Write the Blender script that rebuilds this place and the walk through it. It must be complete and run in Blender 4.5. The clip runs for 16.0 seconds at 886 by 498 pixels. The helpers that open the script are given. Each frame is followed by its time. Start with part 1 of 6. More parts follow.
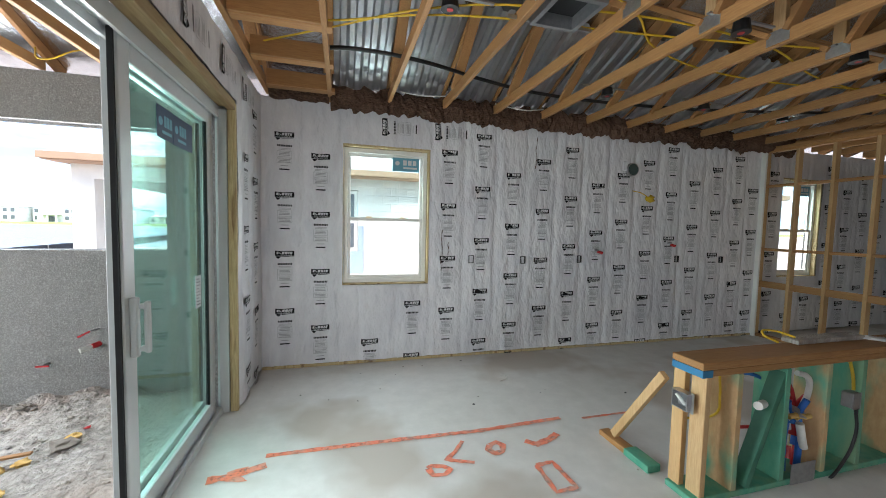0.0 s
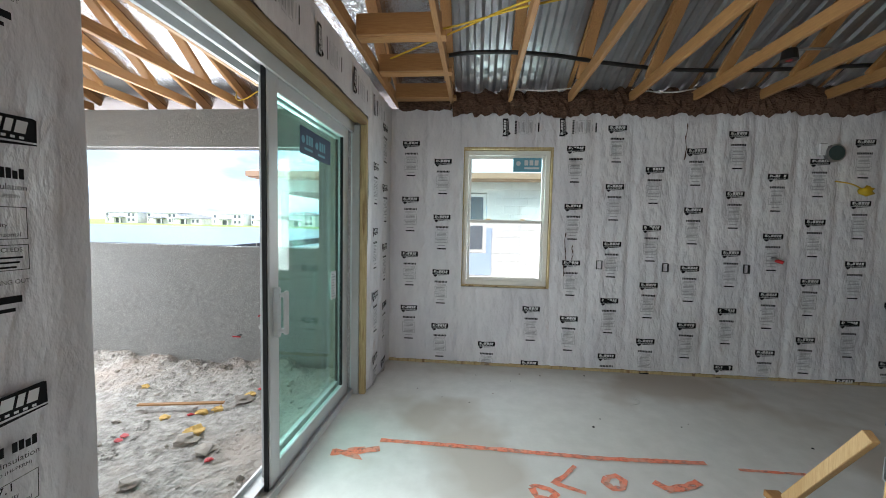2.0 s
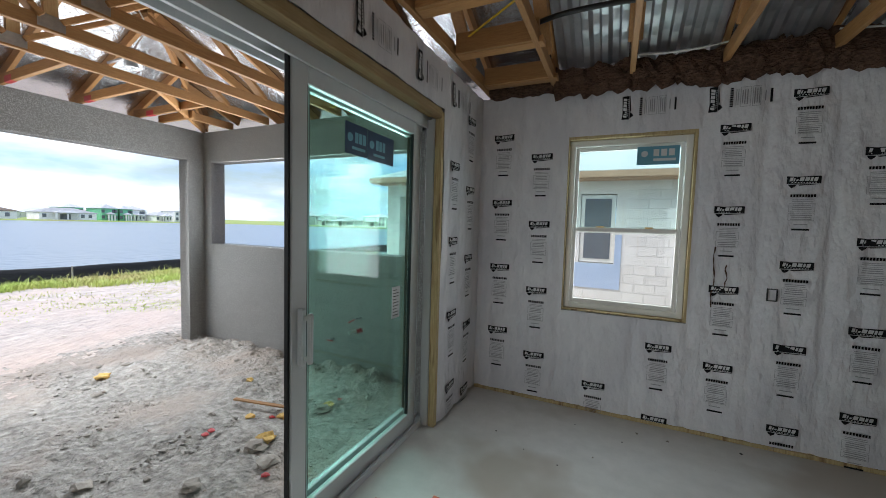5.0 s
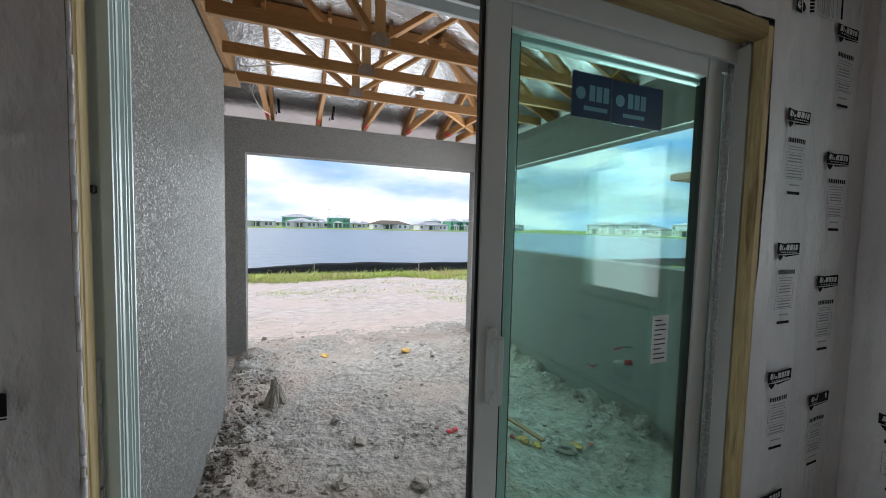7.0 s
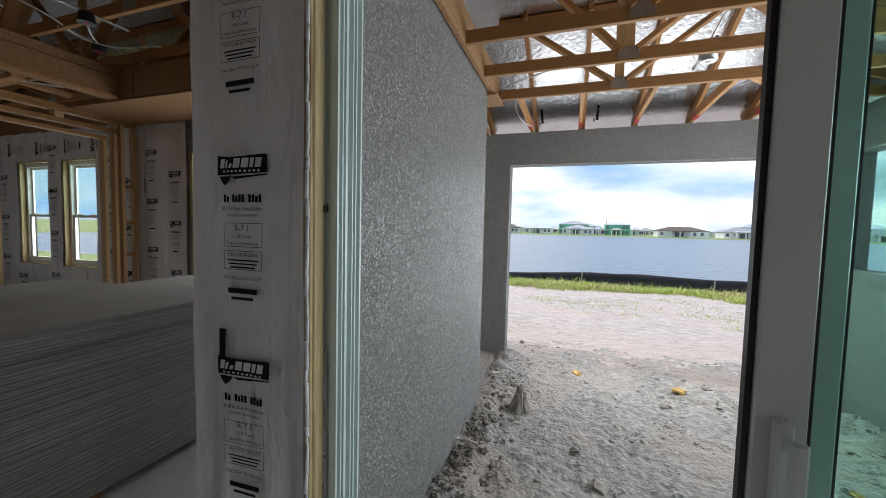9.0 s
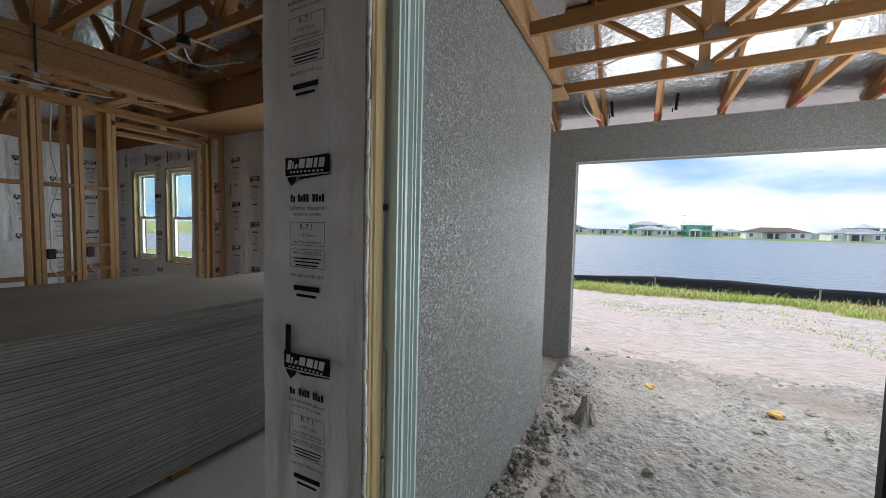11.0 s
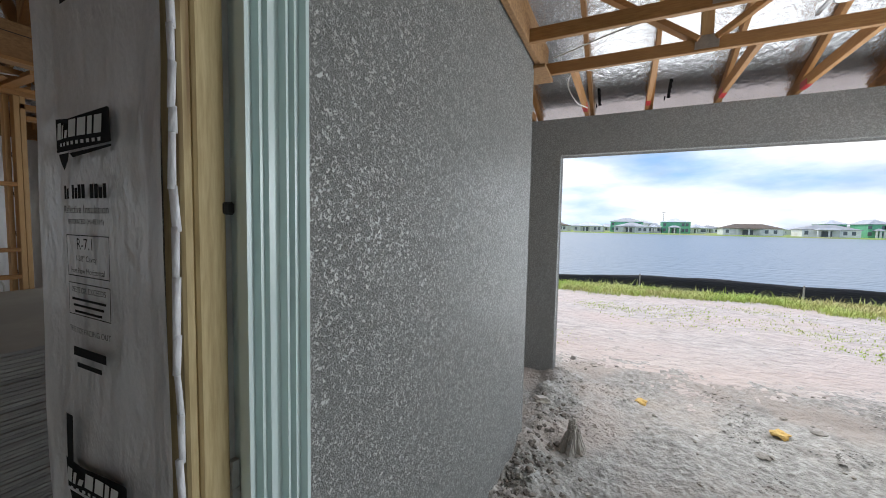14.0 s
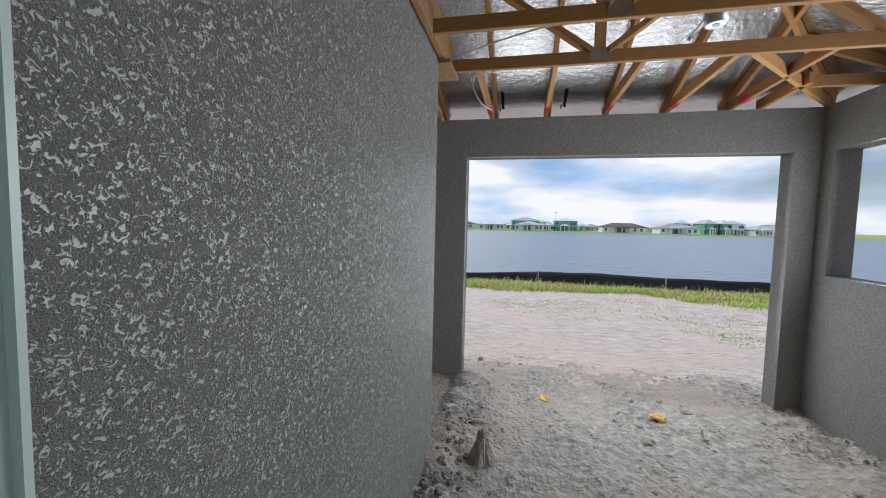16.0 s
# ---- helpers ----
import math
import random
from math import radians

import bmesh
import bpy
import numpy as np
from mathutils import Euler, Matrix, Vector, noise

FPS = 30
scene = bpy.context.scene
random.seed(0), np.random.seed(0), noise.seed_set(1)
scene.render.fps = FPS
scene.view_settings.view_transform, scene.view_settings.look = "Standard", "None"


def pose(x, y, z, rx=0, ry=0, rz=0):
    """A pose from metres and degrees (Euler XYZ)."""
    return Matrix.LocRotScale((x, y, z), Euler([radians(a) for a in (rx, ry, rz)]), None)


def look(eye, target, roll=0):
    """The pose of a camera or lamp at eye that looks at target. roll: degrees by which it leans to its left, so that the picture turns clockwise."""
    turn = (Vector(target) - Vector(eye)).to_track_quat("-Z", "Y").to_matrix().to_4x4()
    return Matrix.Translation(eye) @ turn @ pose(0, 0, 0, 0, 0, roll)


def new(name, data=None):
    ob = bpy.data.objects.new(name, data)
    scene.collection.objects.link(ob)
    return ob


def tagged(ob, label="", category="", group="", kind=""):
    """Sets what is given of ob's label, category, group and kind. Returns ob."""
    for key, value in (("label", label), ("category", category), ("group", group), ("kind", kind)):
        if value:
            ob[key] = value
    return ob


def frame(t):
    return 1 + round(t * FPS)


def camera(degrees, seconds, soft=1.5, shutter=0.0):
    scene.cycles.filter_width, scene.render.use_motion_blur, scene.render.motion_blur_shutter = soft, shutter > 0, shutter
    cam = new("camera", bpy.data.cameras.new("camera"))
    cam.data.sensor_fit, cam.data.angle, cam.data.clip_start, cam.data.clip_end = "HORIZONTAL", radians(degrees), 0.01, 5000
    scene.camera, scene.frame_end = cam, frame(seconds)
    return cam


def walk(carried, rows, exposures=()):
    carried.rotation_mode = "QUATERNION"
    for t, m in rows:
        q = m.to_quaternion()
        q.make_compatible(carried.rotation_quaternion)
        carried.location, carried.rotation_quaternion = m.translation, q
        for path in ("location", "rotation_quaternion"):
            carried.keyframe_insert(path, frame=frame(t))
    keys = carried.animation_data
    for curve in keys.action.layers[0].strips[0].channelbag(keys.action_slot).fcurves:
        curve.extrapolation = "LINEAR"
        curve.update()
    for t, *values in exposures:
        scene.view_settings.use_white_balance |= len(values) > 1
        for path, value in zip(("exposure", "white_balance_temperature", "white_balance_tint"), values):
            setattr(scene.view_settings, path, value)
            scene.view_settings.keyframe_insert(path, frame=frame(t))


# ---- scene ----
cam = camera(99.7, 16.0, soft=0.95)
METRES, EYE, TILT, LEAN, TURN = 3.0, 1.53, 0.0, 0.0, -15.4
ROWS = [
    (0.0, 0.0, 0.0, 0.0, 0.08, -3.51, -1.34),
    (0.5, 0.0023, 0.0173, -0.0016, 1.57, -3.55, -1.46),
    (1.0, 0.0251, 0.0295, -0.0008, 6.23, -3.53, -1.43),
    (1.5, 0.0415, 0.037, -0.0007, 14.23, -3.48, -1.49),
    (2.0, 0.0526, 0.0332, -0.0002, 20.54, -3.57, -1.21),
    (2.5, 0.0573, 0.0324, -0.0006, 23.15, -3.56, -1.2),
    (3.0, 0.062, 0.0407, -0.0016, 24.99, -3.69, -1.27),
    (5.5, 0.0633, 0.3324, 0.0207, 47.32, -3.56, -1.49),
    (6.0, 0.0396, 0.3963, 0.0157, 56.82, -3.58, -1.22),
    (6.5, 0.0117, 0.4396, 0.0052, 70.15, -3.44, -1.18),
    (7.0, -0.0387, 0.4583, -0.0008, 83.81, -3.36, -1.38),
    (7.5, -0.0915, 0.4604, -0.0024, 90.56, -3.35, -1.28),
    (8.0, -0.1274, 0.4754, 0.0001, 99.61, -3.13, -1.49),
    (8.5, -0.1361, 0.4943, 0.0024, 114.14, -3.23, -1.21),
    (9.0, -0.1302, 0.5118, 0.0069, 124.38, -3.29, -1.35),
    (9.5, -0.134, 0.5204, 0.0059, 129.31, -3.32, -1.15),
    (10.0, -0.1381, 0.5112, 0.0047, 131.14, -3.31, -1.23),
    (12.5, -0.1663, 0.4729, 0.0074, 135.31, -3.5, -1.15),
    (13.0, -0.1869, 0.4417, 0.0083, 134.8, -3.56, -1.19),
    (13.5, -0.2322, 0.4307, 0.0072, 132.84, -3.51, -1.26),
    (14.0, -0.2897, 0.4297, 0.0159, 131.22, -3.71, -1.1),
    (14.5, -0.3273, 0.4152, 0.0187, 130.04, -3.68, -1.09),
    (15.0, -0.3525, 0.3924, 0.0281, 125.48, -3.67, -1.2),
    (15.5, -0.3653, 0.3902, 0.0326, 120.24, -3.79, -1.26),
    (16.0, -0.3641, 0.3961, 0.0318, 117.49, -3.74, -1.32),
]
EXPOSURES = [(0.0, 1.7), (3.0, 1.2), (5.5, 0.5), (6.5, 0.25), (7.2, 0.4), (9.0, 0.35), (12.5, 0.4), (14.0, 0.35), (15.0, 0.1), (16.0, -0.05)]
walk(cam, [(t, pose(0, 0, EYE, TILT, LEAN, TURN) @ pose(METRES * x, METRES * y, METRES * z, 90 + pitch, roll, yaw)) for t, x, y, z, yaw, pitch, roll in ROWS], EXPOSURES)

# ---- world and sun ----
world = bpy.data.worlds.new("world")
scene.world = world
world.use_nodes = True
wn, wl = world.node_tree.nodes, world.node_tree.links
wn.clear()
SUN_EL, SUN_ROT = radians(58), radians(-135)
sky = wn.new("ShaderNodeTexSky")
sky.sky_type, sky.sun_disc, sky.sun_elevation, sky.sun_rotation = "NISHITA", False, SUN_EL, SUN_ROT
wtc = wn.new("ShaderNodeTexCoord")
wmap = wn.new("ShaderNodeMapping")
wmap.inputs["Scale"].default_value = (1.0, 1.0, 3.5)
wnoise = wn.new("ShaderNodeTexNoise")
wnoise.inputs["Scale"].default_value, wnoise.inputs["Detail"].default_value, wnoise.inputs["Roughness"].default_value = 2.3, 7.0, 0.55
wramp = wn.new("ShaderNodeValToRGB")
wramp.color_ramp.elements[0].position, wramp.color_ramp.elements[1].position = 0.34, 0.52
wshade = wn.new("ShaderNodeTexNoise")
wshade.inputs["Scale"].default_value, wshade.inputs["Detail"].default_value = 2.1, 8.0
wcloud = wn.new("ShaderNodeValToRGB")
wcloud.color_ramp.elements[0].position, wcloud.color_ramp.elements[0].color = 0.40, (2.9, 5.5, 10.2, 1)
wcloud.color_ramp.elements[1].position, wcloud.color_ramp.elements[1].color = 0.58, (10.4, 10.6, 10.9, 1)
wmix = wn.new("ShaderNodeMix")
wmix.data_type = "RGBA"
wbg, wout = wn.new("ShaderNodeBackground"), wn.new("ShaderNodeOutputWorld")
wbg.inputs["Strength"].default_value = 0.093
wl.new(wtc.outputs["Generated"], wmap.inputs["Vector"])
wl.new(wmap.outputs["Vector"], wnoise.inputs["Vector"])
wl.new(wmap.outputs["Vector"], wshade.inputs["Vector"])
wl.new(wnoise.outputs["Fac"], wramp.inputs["Fac"])
wl.new(wshade.outputs["Fac"], wcloud.inputs["Fac"])
wl.new(wramp.outputs["Color"], wmix.inputs["Factor"])
wl.new(sky.outputs["Color"], wmix.inputs["A"])
wl.new(wcloud.outputs["Color"], wmix.inputs["B"])
wl.new(wmix.outputs["Result"], wbg.inputs["Color"])
wl.new(wbg.outputs["Background"], wout.inputs["Surface"])
sun = new("sun", bpy.data.lights.new("sun", "SUN"))
sun.data.energy, sun.data.angle, sun.data.color = 2.55, radians(50), (1.0, 0.97, 0.93)
sun.matrix_world = look((0, 0, 30), (30 * math.sin(radians(45)) / math.tan(SUN_EL), 30 * math.cos(radians(45)) / math.tan(SUN_EL), 0))


def opening_lamp(name, eye, target, w, h, watts, color=(0.88, 0.95, 1.0)):
    """The sky's light through an opening of w by h metres."""
    lamp = new(name, bpy.data.lights.new(name, "AREA"))
    lamp.data.shape, lamp.data.size, lamp.data.size_y, lamp.data.energy, lamp.data.color = "RECTANGLE", w, h, watts, color
    lamp.matrix_world = look(eye, target)
    return lamp


opening_lamp("skylight_porch_west", (-5.05, 2.35, 1.35), (0, 2.3, 1.3), 3.0, 1.9, 36)
opening_lamp("skylight_porch_north", (-3.05, 4.2, 1.8), (-3.05, 0, 1.8), 2.8, 1.1, 55)
opening_lamp("skylight_door", (-0.80, 1.45, 1.2), (5, 1.9, 0.9), 0.95, 2.2, 15)
opening_lamp("skylight_window", (0.49, 4.3, 1.63), (0.49, 0, 1.63), 0.85, 1.4, 7)
opening_lamp("skylight_east_window", (6.87, 4.3, 1.63), (6.87, 0, 1.63), 0.8, 1.4, 7)
# Fill lamp in the unseen front opening, added to brighten the room from behind.
opening_lamp("front_fill", (2.9, -7.0, 1.25), (2.9, 4, 1.2), 3.6, 2.3, 15)
opening_lamp("skylight_wing_door", (-3.34, -1.42, 1.2), (2, -1.42, 1.2), 2.5, 2.3, 18)
opening_lamp("skylight_wing_windows", (-3.4, -5.35, 1.63), (2, -5.35, 1.63), 1.7, 1.4, 21)


# ---- materials ----
def material(name, c1, c2=None, rough=0.7, metal=0.0, scale=8.0, stretch=(1, 1, 1), bump=0.2, bscale=None, bdist=0.01, spec=0.5, c3=None, big=0.7, detail=6.0, rand=0.0, edge=(0.45, 0.7)):
    """Two-scale procedural surface: fine grain between c1 and c2, broad stains towards c3, bump."""
    m = bpy.data.materials.new(name)
    m.use_nodes = True
    n, l = m.node_tree.nodes, m.node_tree.links
    b = n["Principled BSDF"]
    b.inputs["Roughness"].default_value, b.inputs["Metallic"].default_value, b.inputs["Specular IOR Level"].default_value = rough, metal, spec
    c2 = c2 or tuple(v * 0.8 for v in c1)
    c3 = c3 or tuple(v * 0.85 for v in c2)
    tc, mp = n.new("ShaderNodeTexCoord"), n.new("ShaderNodeMapping")
    mp.inputs["Scale"].default_value = stretch
    l.new(tc.outputs["Object"], mp.inputs["Vector"])
    info = n.new("ShaderNodeObjectInfo")
    off = n.new("ShaderNodeVectorMath")
    off.operation = "SCALE"
    off.inputs[0].default_value = (17.0, 29.0, 11.0)
    l.new(info.outputs["Random"], off.inputs["Scale"])
    if rand > 0:
        l.new(off.outputs["Vector"], mp.inputs["Location"])
    t1, t2 = n.new("ShaderNodeTexNoise"), n.new("ShaderNodeTexNoise")
    t1.inputs["Scale"].default_value, t1.inputs["Detail"].default_value, t1.inputs["Roughness"].default_value = scale, detail, 0.65
    t2.inputs["Scale"].default_value, t2.inputs["Detail"].default_value = big, 4.0
    l.new(mp.outputs["Vector"], t1.inputs["Vector"])
    l.new(mp.outputs["Vector"], t2.inputs["Vector"])
    r1, r2 = n.new("ShaderNodeValToRGB"), n.new("ShaderNodeValToRGB")
    r1.color_ramp.elements[0].position, r1.color_ramp.elements[1].position = 0.35, 0.65
    r1.color_ramp.elements[0].color, r1.color_ramp.elements[1].color = (*c1, 1), (*c2, 1)
    r2.color_ramp.elements[0].position, r2.color_ramp.elements[1].position = edge
    mx = n.new("ShaderNodeMix")
    mx.data_type = "RGBA"
    mx.inputs["B"].default_value = (*c3, 1)
    l.new(t1.outputs["Fac"], r1.inputs["Fac"])
    l.new(t2.outputs["Fac"], r2.inputs["Fac"])
    l.new(r2.outputs["Color"], mx.inputs["Factor"])
    l.new(r1.outputs["Color"], mx.inputs["A"])
    last = mx.outputs["Result"]
    if rand > 0:
        hs = n.new("ShaderNodeHueSaturation")
        mr = n.new("ShaderNodeMapRange")
        mr.inputs["To Min"].default_value, mr.inputs["To Max"].default_value = 1 - rand, 1 + rand
        l.new(info.outputs["Random"], mr.inputs["Value"])
        l.new(mr.outputs["Result"], hs.inputs["Value"])
        l.new(last, hs.inputs["Color"])
        last = hs.outputs["Color"]
    l.new(last, b.inputs["Base Color"])
    if bump:
        bp = n.new("ShaderNodeBump")
        bp.inputs["Strength"].default_value, bp.inputs["Distance"].default_value = bump, bdist
        t3 = n.new("ShaderNodeTexNoise")
        t3.inputs["Scale"].default_value, t3.inputs["Detail"].default_value = bscale or scale, 5.0
        l.new(mp.outputs["Vector"], t3.inputs["Vector"])
        l.new(t3.outputs["Fac"], bp.inputs["Height"])
        l.new(bp.outputs["Normal"], b.inputs["Normal"])
    return m


def glass(name, tint, gloss=1.0):
    """Flat pane glass: clear tinted passage with a mirror gloss that grows at grazing angles."""
    m = bpy.data.materials.new(name)
    m.use_nodes = True
    n, l = m.node_tree.nodes, m.node_tree.links
    n.remove(n["Principled BSDF"])
    tr, gl, mx = n.new("ShaderNodeBsdfTransparent"), n.new("ShaderNodeBsdfGlossy"), n.new("ShaderNodeMixShader")
    lw, pw, fr = n.new("ShaderNodeLayerWeight"), n.new("ShaderNodeMath"), n.new("ShaderNodeMath")
    tr.inputs["Color"].default_value = (*tint, 1)
    gl.inputs["Roughness"].default_value, gl.inputs["Color"].default_value = 0.0, (gloss, gloss, gloss, 1)
    lw.inputs["Blend"].default_value = 0.5
    pw.operation, pw.inputs[1].default_value = "POWER", 5.0
    fr.operation, fr.inputs[1].default_value, fr.inputs[2].default_value = "MULTIPLY_ADD", 0.85, 0.035
    l.new(lw.outputs["Facing"], pw.inputs[0])
    l.new(pw.outputs["Value"], fr.inputs[0])
    l.new(fr.outputs["Value"], mx.inputs["Fac"])
    l.new(tr.outputs["BSDF"], mx.inputs[1])
    l.new(gl.outputs["BSDF"], mx.inputs[2])
    l.new(mx.outputs["Shader"], n["Material Output"].inputs["Surface"])
    return m


# x and y pine coloured darker than z, as backlit overhead lumber looks.
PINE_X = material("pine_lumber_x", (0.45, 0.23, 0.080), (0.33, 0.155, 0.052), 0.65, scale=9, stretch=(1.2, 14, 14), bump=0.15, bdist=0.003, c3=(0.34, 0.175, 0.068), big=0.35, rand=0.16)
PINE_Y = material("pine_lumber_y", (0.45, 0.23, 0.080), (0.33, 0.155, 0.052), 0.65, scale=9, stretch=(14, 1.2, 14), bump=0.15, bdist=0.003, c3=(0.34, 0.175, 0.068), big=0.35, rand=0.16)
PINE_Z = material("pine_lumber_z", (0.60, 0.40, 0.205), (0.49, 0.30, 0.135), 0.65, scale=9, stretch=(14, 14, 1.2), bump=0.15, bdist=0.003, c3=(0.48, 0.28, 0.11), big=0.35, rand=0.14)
TREATED = material("treated_lumber", (0.55, 0.435, 0.235), (0.40, 0.295, 0.14), 0.7, scale=11, stretch=(9, 9, 0.7), bump=0.3, bdist=0.004, c3=(0.22, 0.135, 0.06), big=2.4, rand=0.1, edge=(0.56, 0.66))
TREATED_Y = material("treated_lumber_y", (0.38, 0.28, 0.14), (0.29, 0.20, 0.085), 0.7, scale=8, stretch=(12, 1.0, 12), bump=0.2, bdist=0.003, c3=(0.19, 0.11, 0.045), big=1.1, rand=0.1)
GREEN_PINE = material("green_sprayed_lumber", (0.06, 0.30, 0.20), (0.12, 0.36, 0.24), 0.6, scale=5, stretch=(3, 3, 1), bump=0.12, bdist=0.003, c3=(0.20, 0.34, 0.20), big=2.2)
SPRAYED_PINE = material("green_oversprayed_pine", (0.60, 0.40, 0.205), (0.49, 0.30, 0.135), 0.65, scale=9, stretch=(2.5, 2.5, 1.0), bump=0.15, bdist=0.003, c3=(0.10, 0.36, 0.24), big=1.7, edge=(0.47, 0.60))
OSB = material("strand_board", (0.36, 0.205, 0.09), (0.23, 0.12, 0.05), 0.75, scale=34, stretch=(1, 1, 2), bump=0.25, bdist=0.003, c3=(0.30, 0.15, 0.06))
FILM = material("insulation_film", (0.76, 0.75, 0.765), (0.69, 0.68, 0.70), 0.34, scale=7, stretch=(1.7, 1.7, 0.8), bump=1.0, bscale=7, bdist=0.03, spec=0.5, c3=(0.63, 0.62, 0.65), big=1.5)
INK = material("black_ink", (0.014, 0.014, 0.016), rough=0.8, bump=0, spec=0.15)
GREY_INK = material("grey_ink", (0.30, 0.30, 0.31), (0.38, 0.38, 0.39), rough=0.6, bump=0)
CONCRETE = material("concrete_slab", (0.62, 0.605, 0.58), (0.70, 0.685, 0.66), 0.6, scale=6, bump=0.15, bscale=40, bdist=0.004, c3=(0.50, 0.45, 0.40), big=0.6, detail=10, edge=(0.5, 0.57))
FOIL = material("radiant_foil", (0.67, 0.67, 0.68), (0.57, 0.57, 0.59), 0.26, metal=1.0, scale=6, bump=0.6, bscale=22, bdist=0.012, c3=(0.55, 0.55, 0.56))
BAFFLE = material("foil_baffle", (0.78, 0.79, 0.80), (0.68, 0.69, 0.71), 0.30, metal=0.8, scale=10, bump=0.2, bscale=30, bdist=0.004)
BATT = material("brown_fibre_batt", (0.17, 0.10, 0.068), (0.06, 0.034, 0.024), 0.95, scale=30, stretch=(1, 1, 2.5), bump=1.0, bscale=45, bdist=0.03, spec=0.1, c3=(0.17, 0.10, 0.07))
WHITE_FRAME = material("white_door_frame", (0.62, 0.64, 0.64), (0.58, 0.60, 0.60), 0.35, scale=3, bump=0.02)
JAMB = material("pale_green_jamb", (0.60, 0.70, 0.68), (0.56, 0.66, 0.64), 0.3, scale=3, bump=0.02)
VINYL = material("white_window_vinyl", (0.82, 0.81, 0.76), (0.78, 0.77, 0.72), 0.4, scale=4, bump=0.03)
CAULK = material("grey_sealant", (0.42, 0.43, 0.41), (0.33, 0.33, 0.31), 0.55, scale=20, bump=0.5, bdist=0.006)
SEAL = material("black_rubber_seal", (0.012, 0.012, 0.014), rough=0.5, bump=0.05)
GREEN_GLASS = glass("green_tinted_glass", (0.83, 0.96, 0.925))
CLEAR_GLASS = glass("clear_glass", (0.97, 0.98, 0.97))
SEA_GLASS = glass("faint_green_glass", (0.86, 0.97, 0.94))
BLUE_LABEL = material("blue_sticker", (0.02, 0.06, 0.13), rough=0.4, bump=0.0)
LABEL_WHITE = material("white_label_paper", (0.75, 0.76, 0.76), rough=0.6, bump=0.0)
PALE_BLUE = material("pale_blue_print", (0.15, 0.40, 0.52), rough=0.5, bump=0.0)
ORANGE = material("orange_spray_paint", (0.90, 0.22, 0.12), (0.82, 0.27, 0.17), 0.8, scale=60, bump=0, c3=(0.62, 0.36, 0.28), big=9)
def sprayed(m, scale, lo, hi):
    """Lets the paint thin out to bare floor between its speckles."""
    n, l = m.node_tree.nodes, m.node_tree.links
    b = n["Principled BSDF"]
    tc, tx, cr = n.new("ShaderNodeTexCoord"), n.new("ShaderNodeTexNoise"), n.new("ShaderNodeValToRGB")
    tx.inputs["Scale"].default_value, tx.inputs["Detail"].default_value, tx.inputs["Roughness"].default_value = scale, 9.0, 0.75
    cr.color_ramp.elements[0].position, cr.color_ramp.elements[1].position = lo, hi
    l.new(tc.outputs["Object"], tx.inputs["Vector"])
    l.new(tx.outputs["Fac"], cr.inputs["Fac"])
    l.new(cr.outputs["Color"], b.inputs["Alpha"])
    return m


sprayed(ORANGE, 26, 0.30, 0.50)
GALV = material("galvanised_plate", (0.48, 0.48, 0.48), (0.38, 0.38, 0.39), 0.4, metal=0.9, scale=30, bump=0.4, bscale=120, bdist=0.003)
BLACK_PLASTIC = material("black_plastic", (0.014, 0.014, 0.015), rough=0.45, bump=0.05)
RED_PLASTIC = material("red_plastic", (0.55, 0.02, 0.025), rough=0.45, bump=0.05)
BLUE_PLASTIC = material("blue_plastic", (0.02, 0.15, 0.55), rough=0.45, bump=0.05)
YELLOW_WIRE = material("yellow_cable", (0.72, 0.47, 0.02), rough=0.5, bump=0.05)
WHITE_WIRE = material("white_plastic", (0.75, 0.74, 0.70), rough=0.5, bump=0.05)
YELLOW_FOAM = material("yellow_insulation_scrap", (0.60, 0.36, 0.09), (0.72, 0.50, 0.19), 0.95, scale=30, bump=0.8, bdist=0.02)
DRYWALL_FACE = material("drywall_paper", (0.36, 0.335, 0.30), (0.31, 0.29, 0.26), 0.85, scale=4, bump=0.05)
DRYWALL_EDGE = material("drywall_edge", (0.40, 0.40, 0.385), (0.32, 0.32, 0.305), 0.85, scale=14, bump=0.1, rand=0.1)
PLASTER = material("plain_wall_paint", (0.5, 0.5, 0.5), (0.46, 0.46, 0.46), 0.8, bump=0.1)
ROCK = material("grey_rock", (0.46, 0.42, 0.37), (0.29, 0.26, 0.23), 0.9, scale=12, bump=0.8, bdist=0.02, rand=0.2)
WOOD_GREY = material("weathered_stump_wood", (0.52, 0.48, 0.43), (0.29, 0.26, 0.23), 0.9, scale=14, stretch=(6, 6, 1), bump=0.8, bdist=0.02)
SILT = material("black_silt_fabric", (0.022, 0.022, 0.026), (0.035, 0.035, 0.04), 0.55, scale=6, stretch=(1, 1, 6), bump=0.5, bdist=0.04)
GRASS = material("grass_blade", (0.42, 0.56, 0.11), (0.58, 0.62, 0.19), 0.7, scale=2, bump=0, c3=(0.56, 0.50, 0.22))
LAWN = material("far_lawn", (0.20, 0.30, 0.06), (0.26, 0.33, 0.08), 0.9, scale=0.2, bump=0, c3=(0.30, 0.29, 0.12), big=0.05)
NB_WALL = material("white_block_paint", (0.72, 0.71, 0.68), (0.66, 0.65, 0.62), 0.85, scale=3, bump=0.2, rand=0.05)
BLUE_COAT = material("pale_blue_coating", (0.42, 0.52, 0.68), (0.38, 0.48, 0.64), 0.8, bump=0.1)
NB_ROOF = material("grey_white_underlayment", (0.55, 0.57, 0.58), (0.48, 0.50, 0.51), 0.7, scale=2, bump=0.1)
NB_TRIM = material("unpainted_fascia_board", (0.46, 0.30, 0.20), (0.40, 0.26, 0.17), 0.7, bump=0.1)
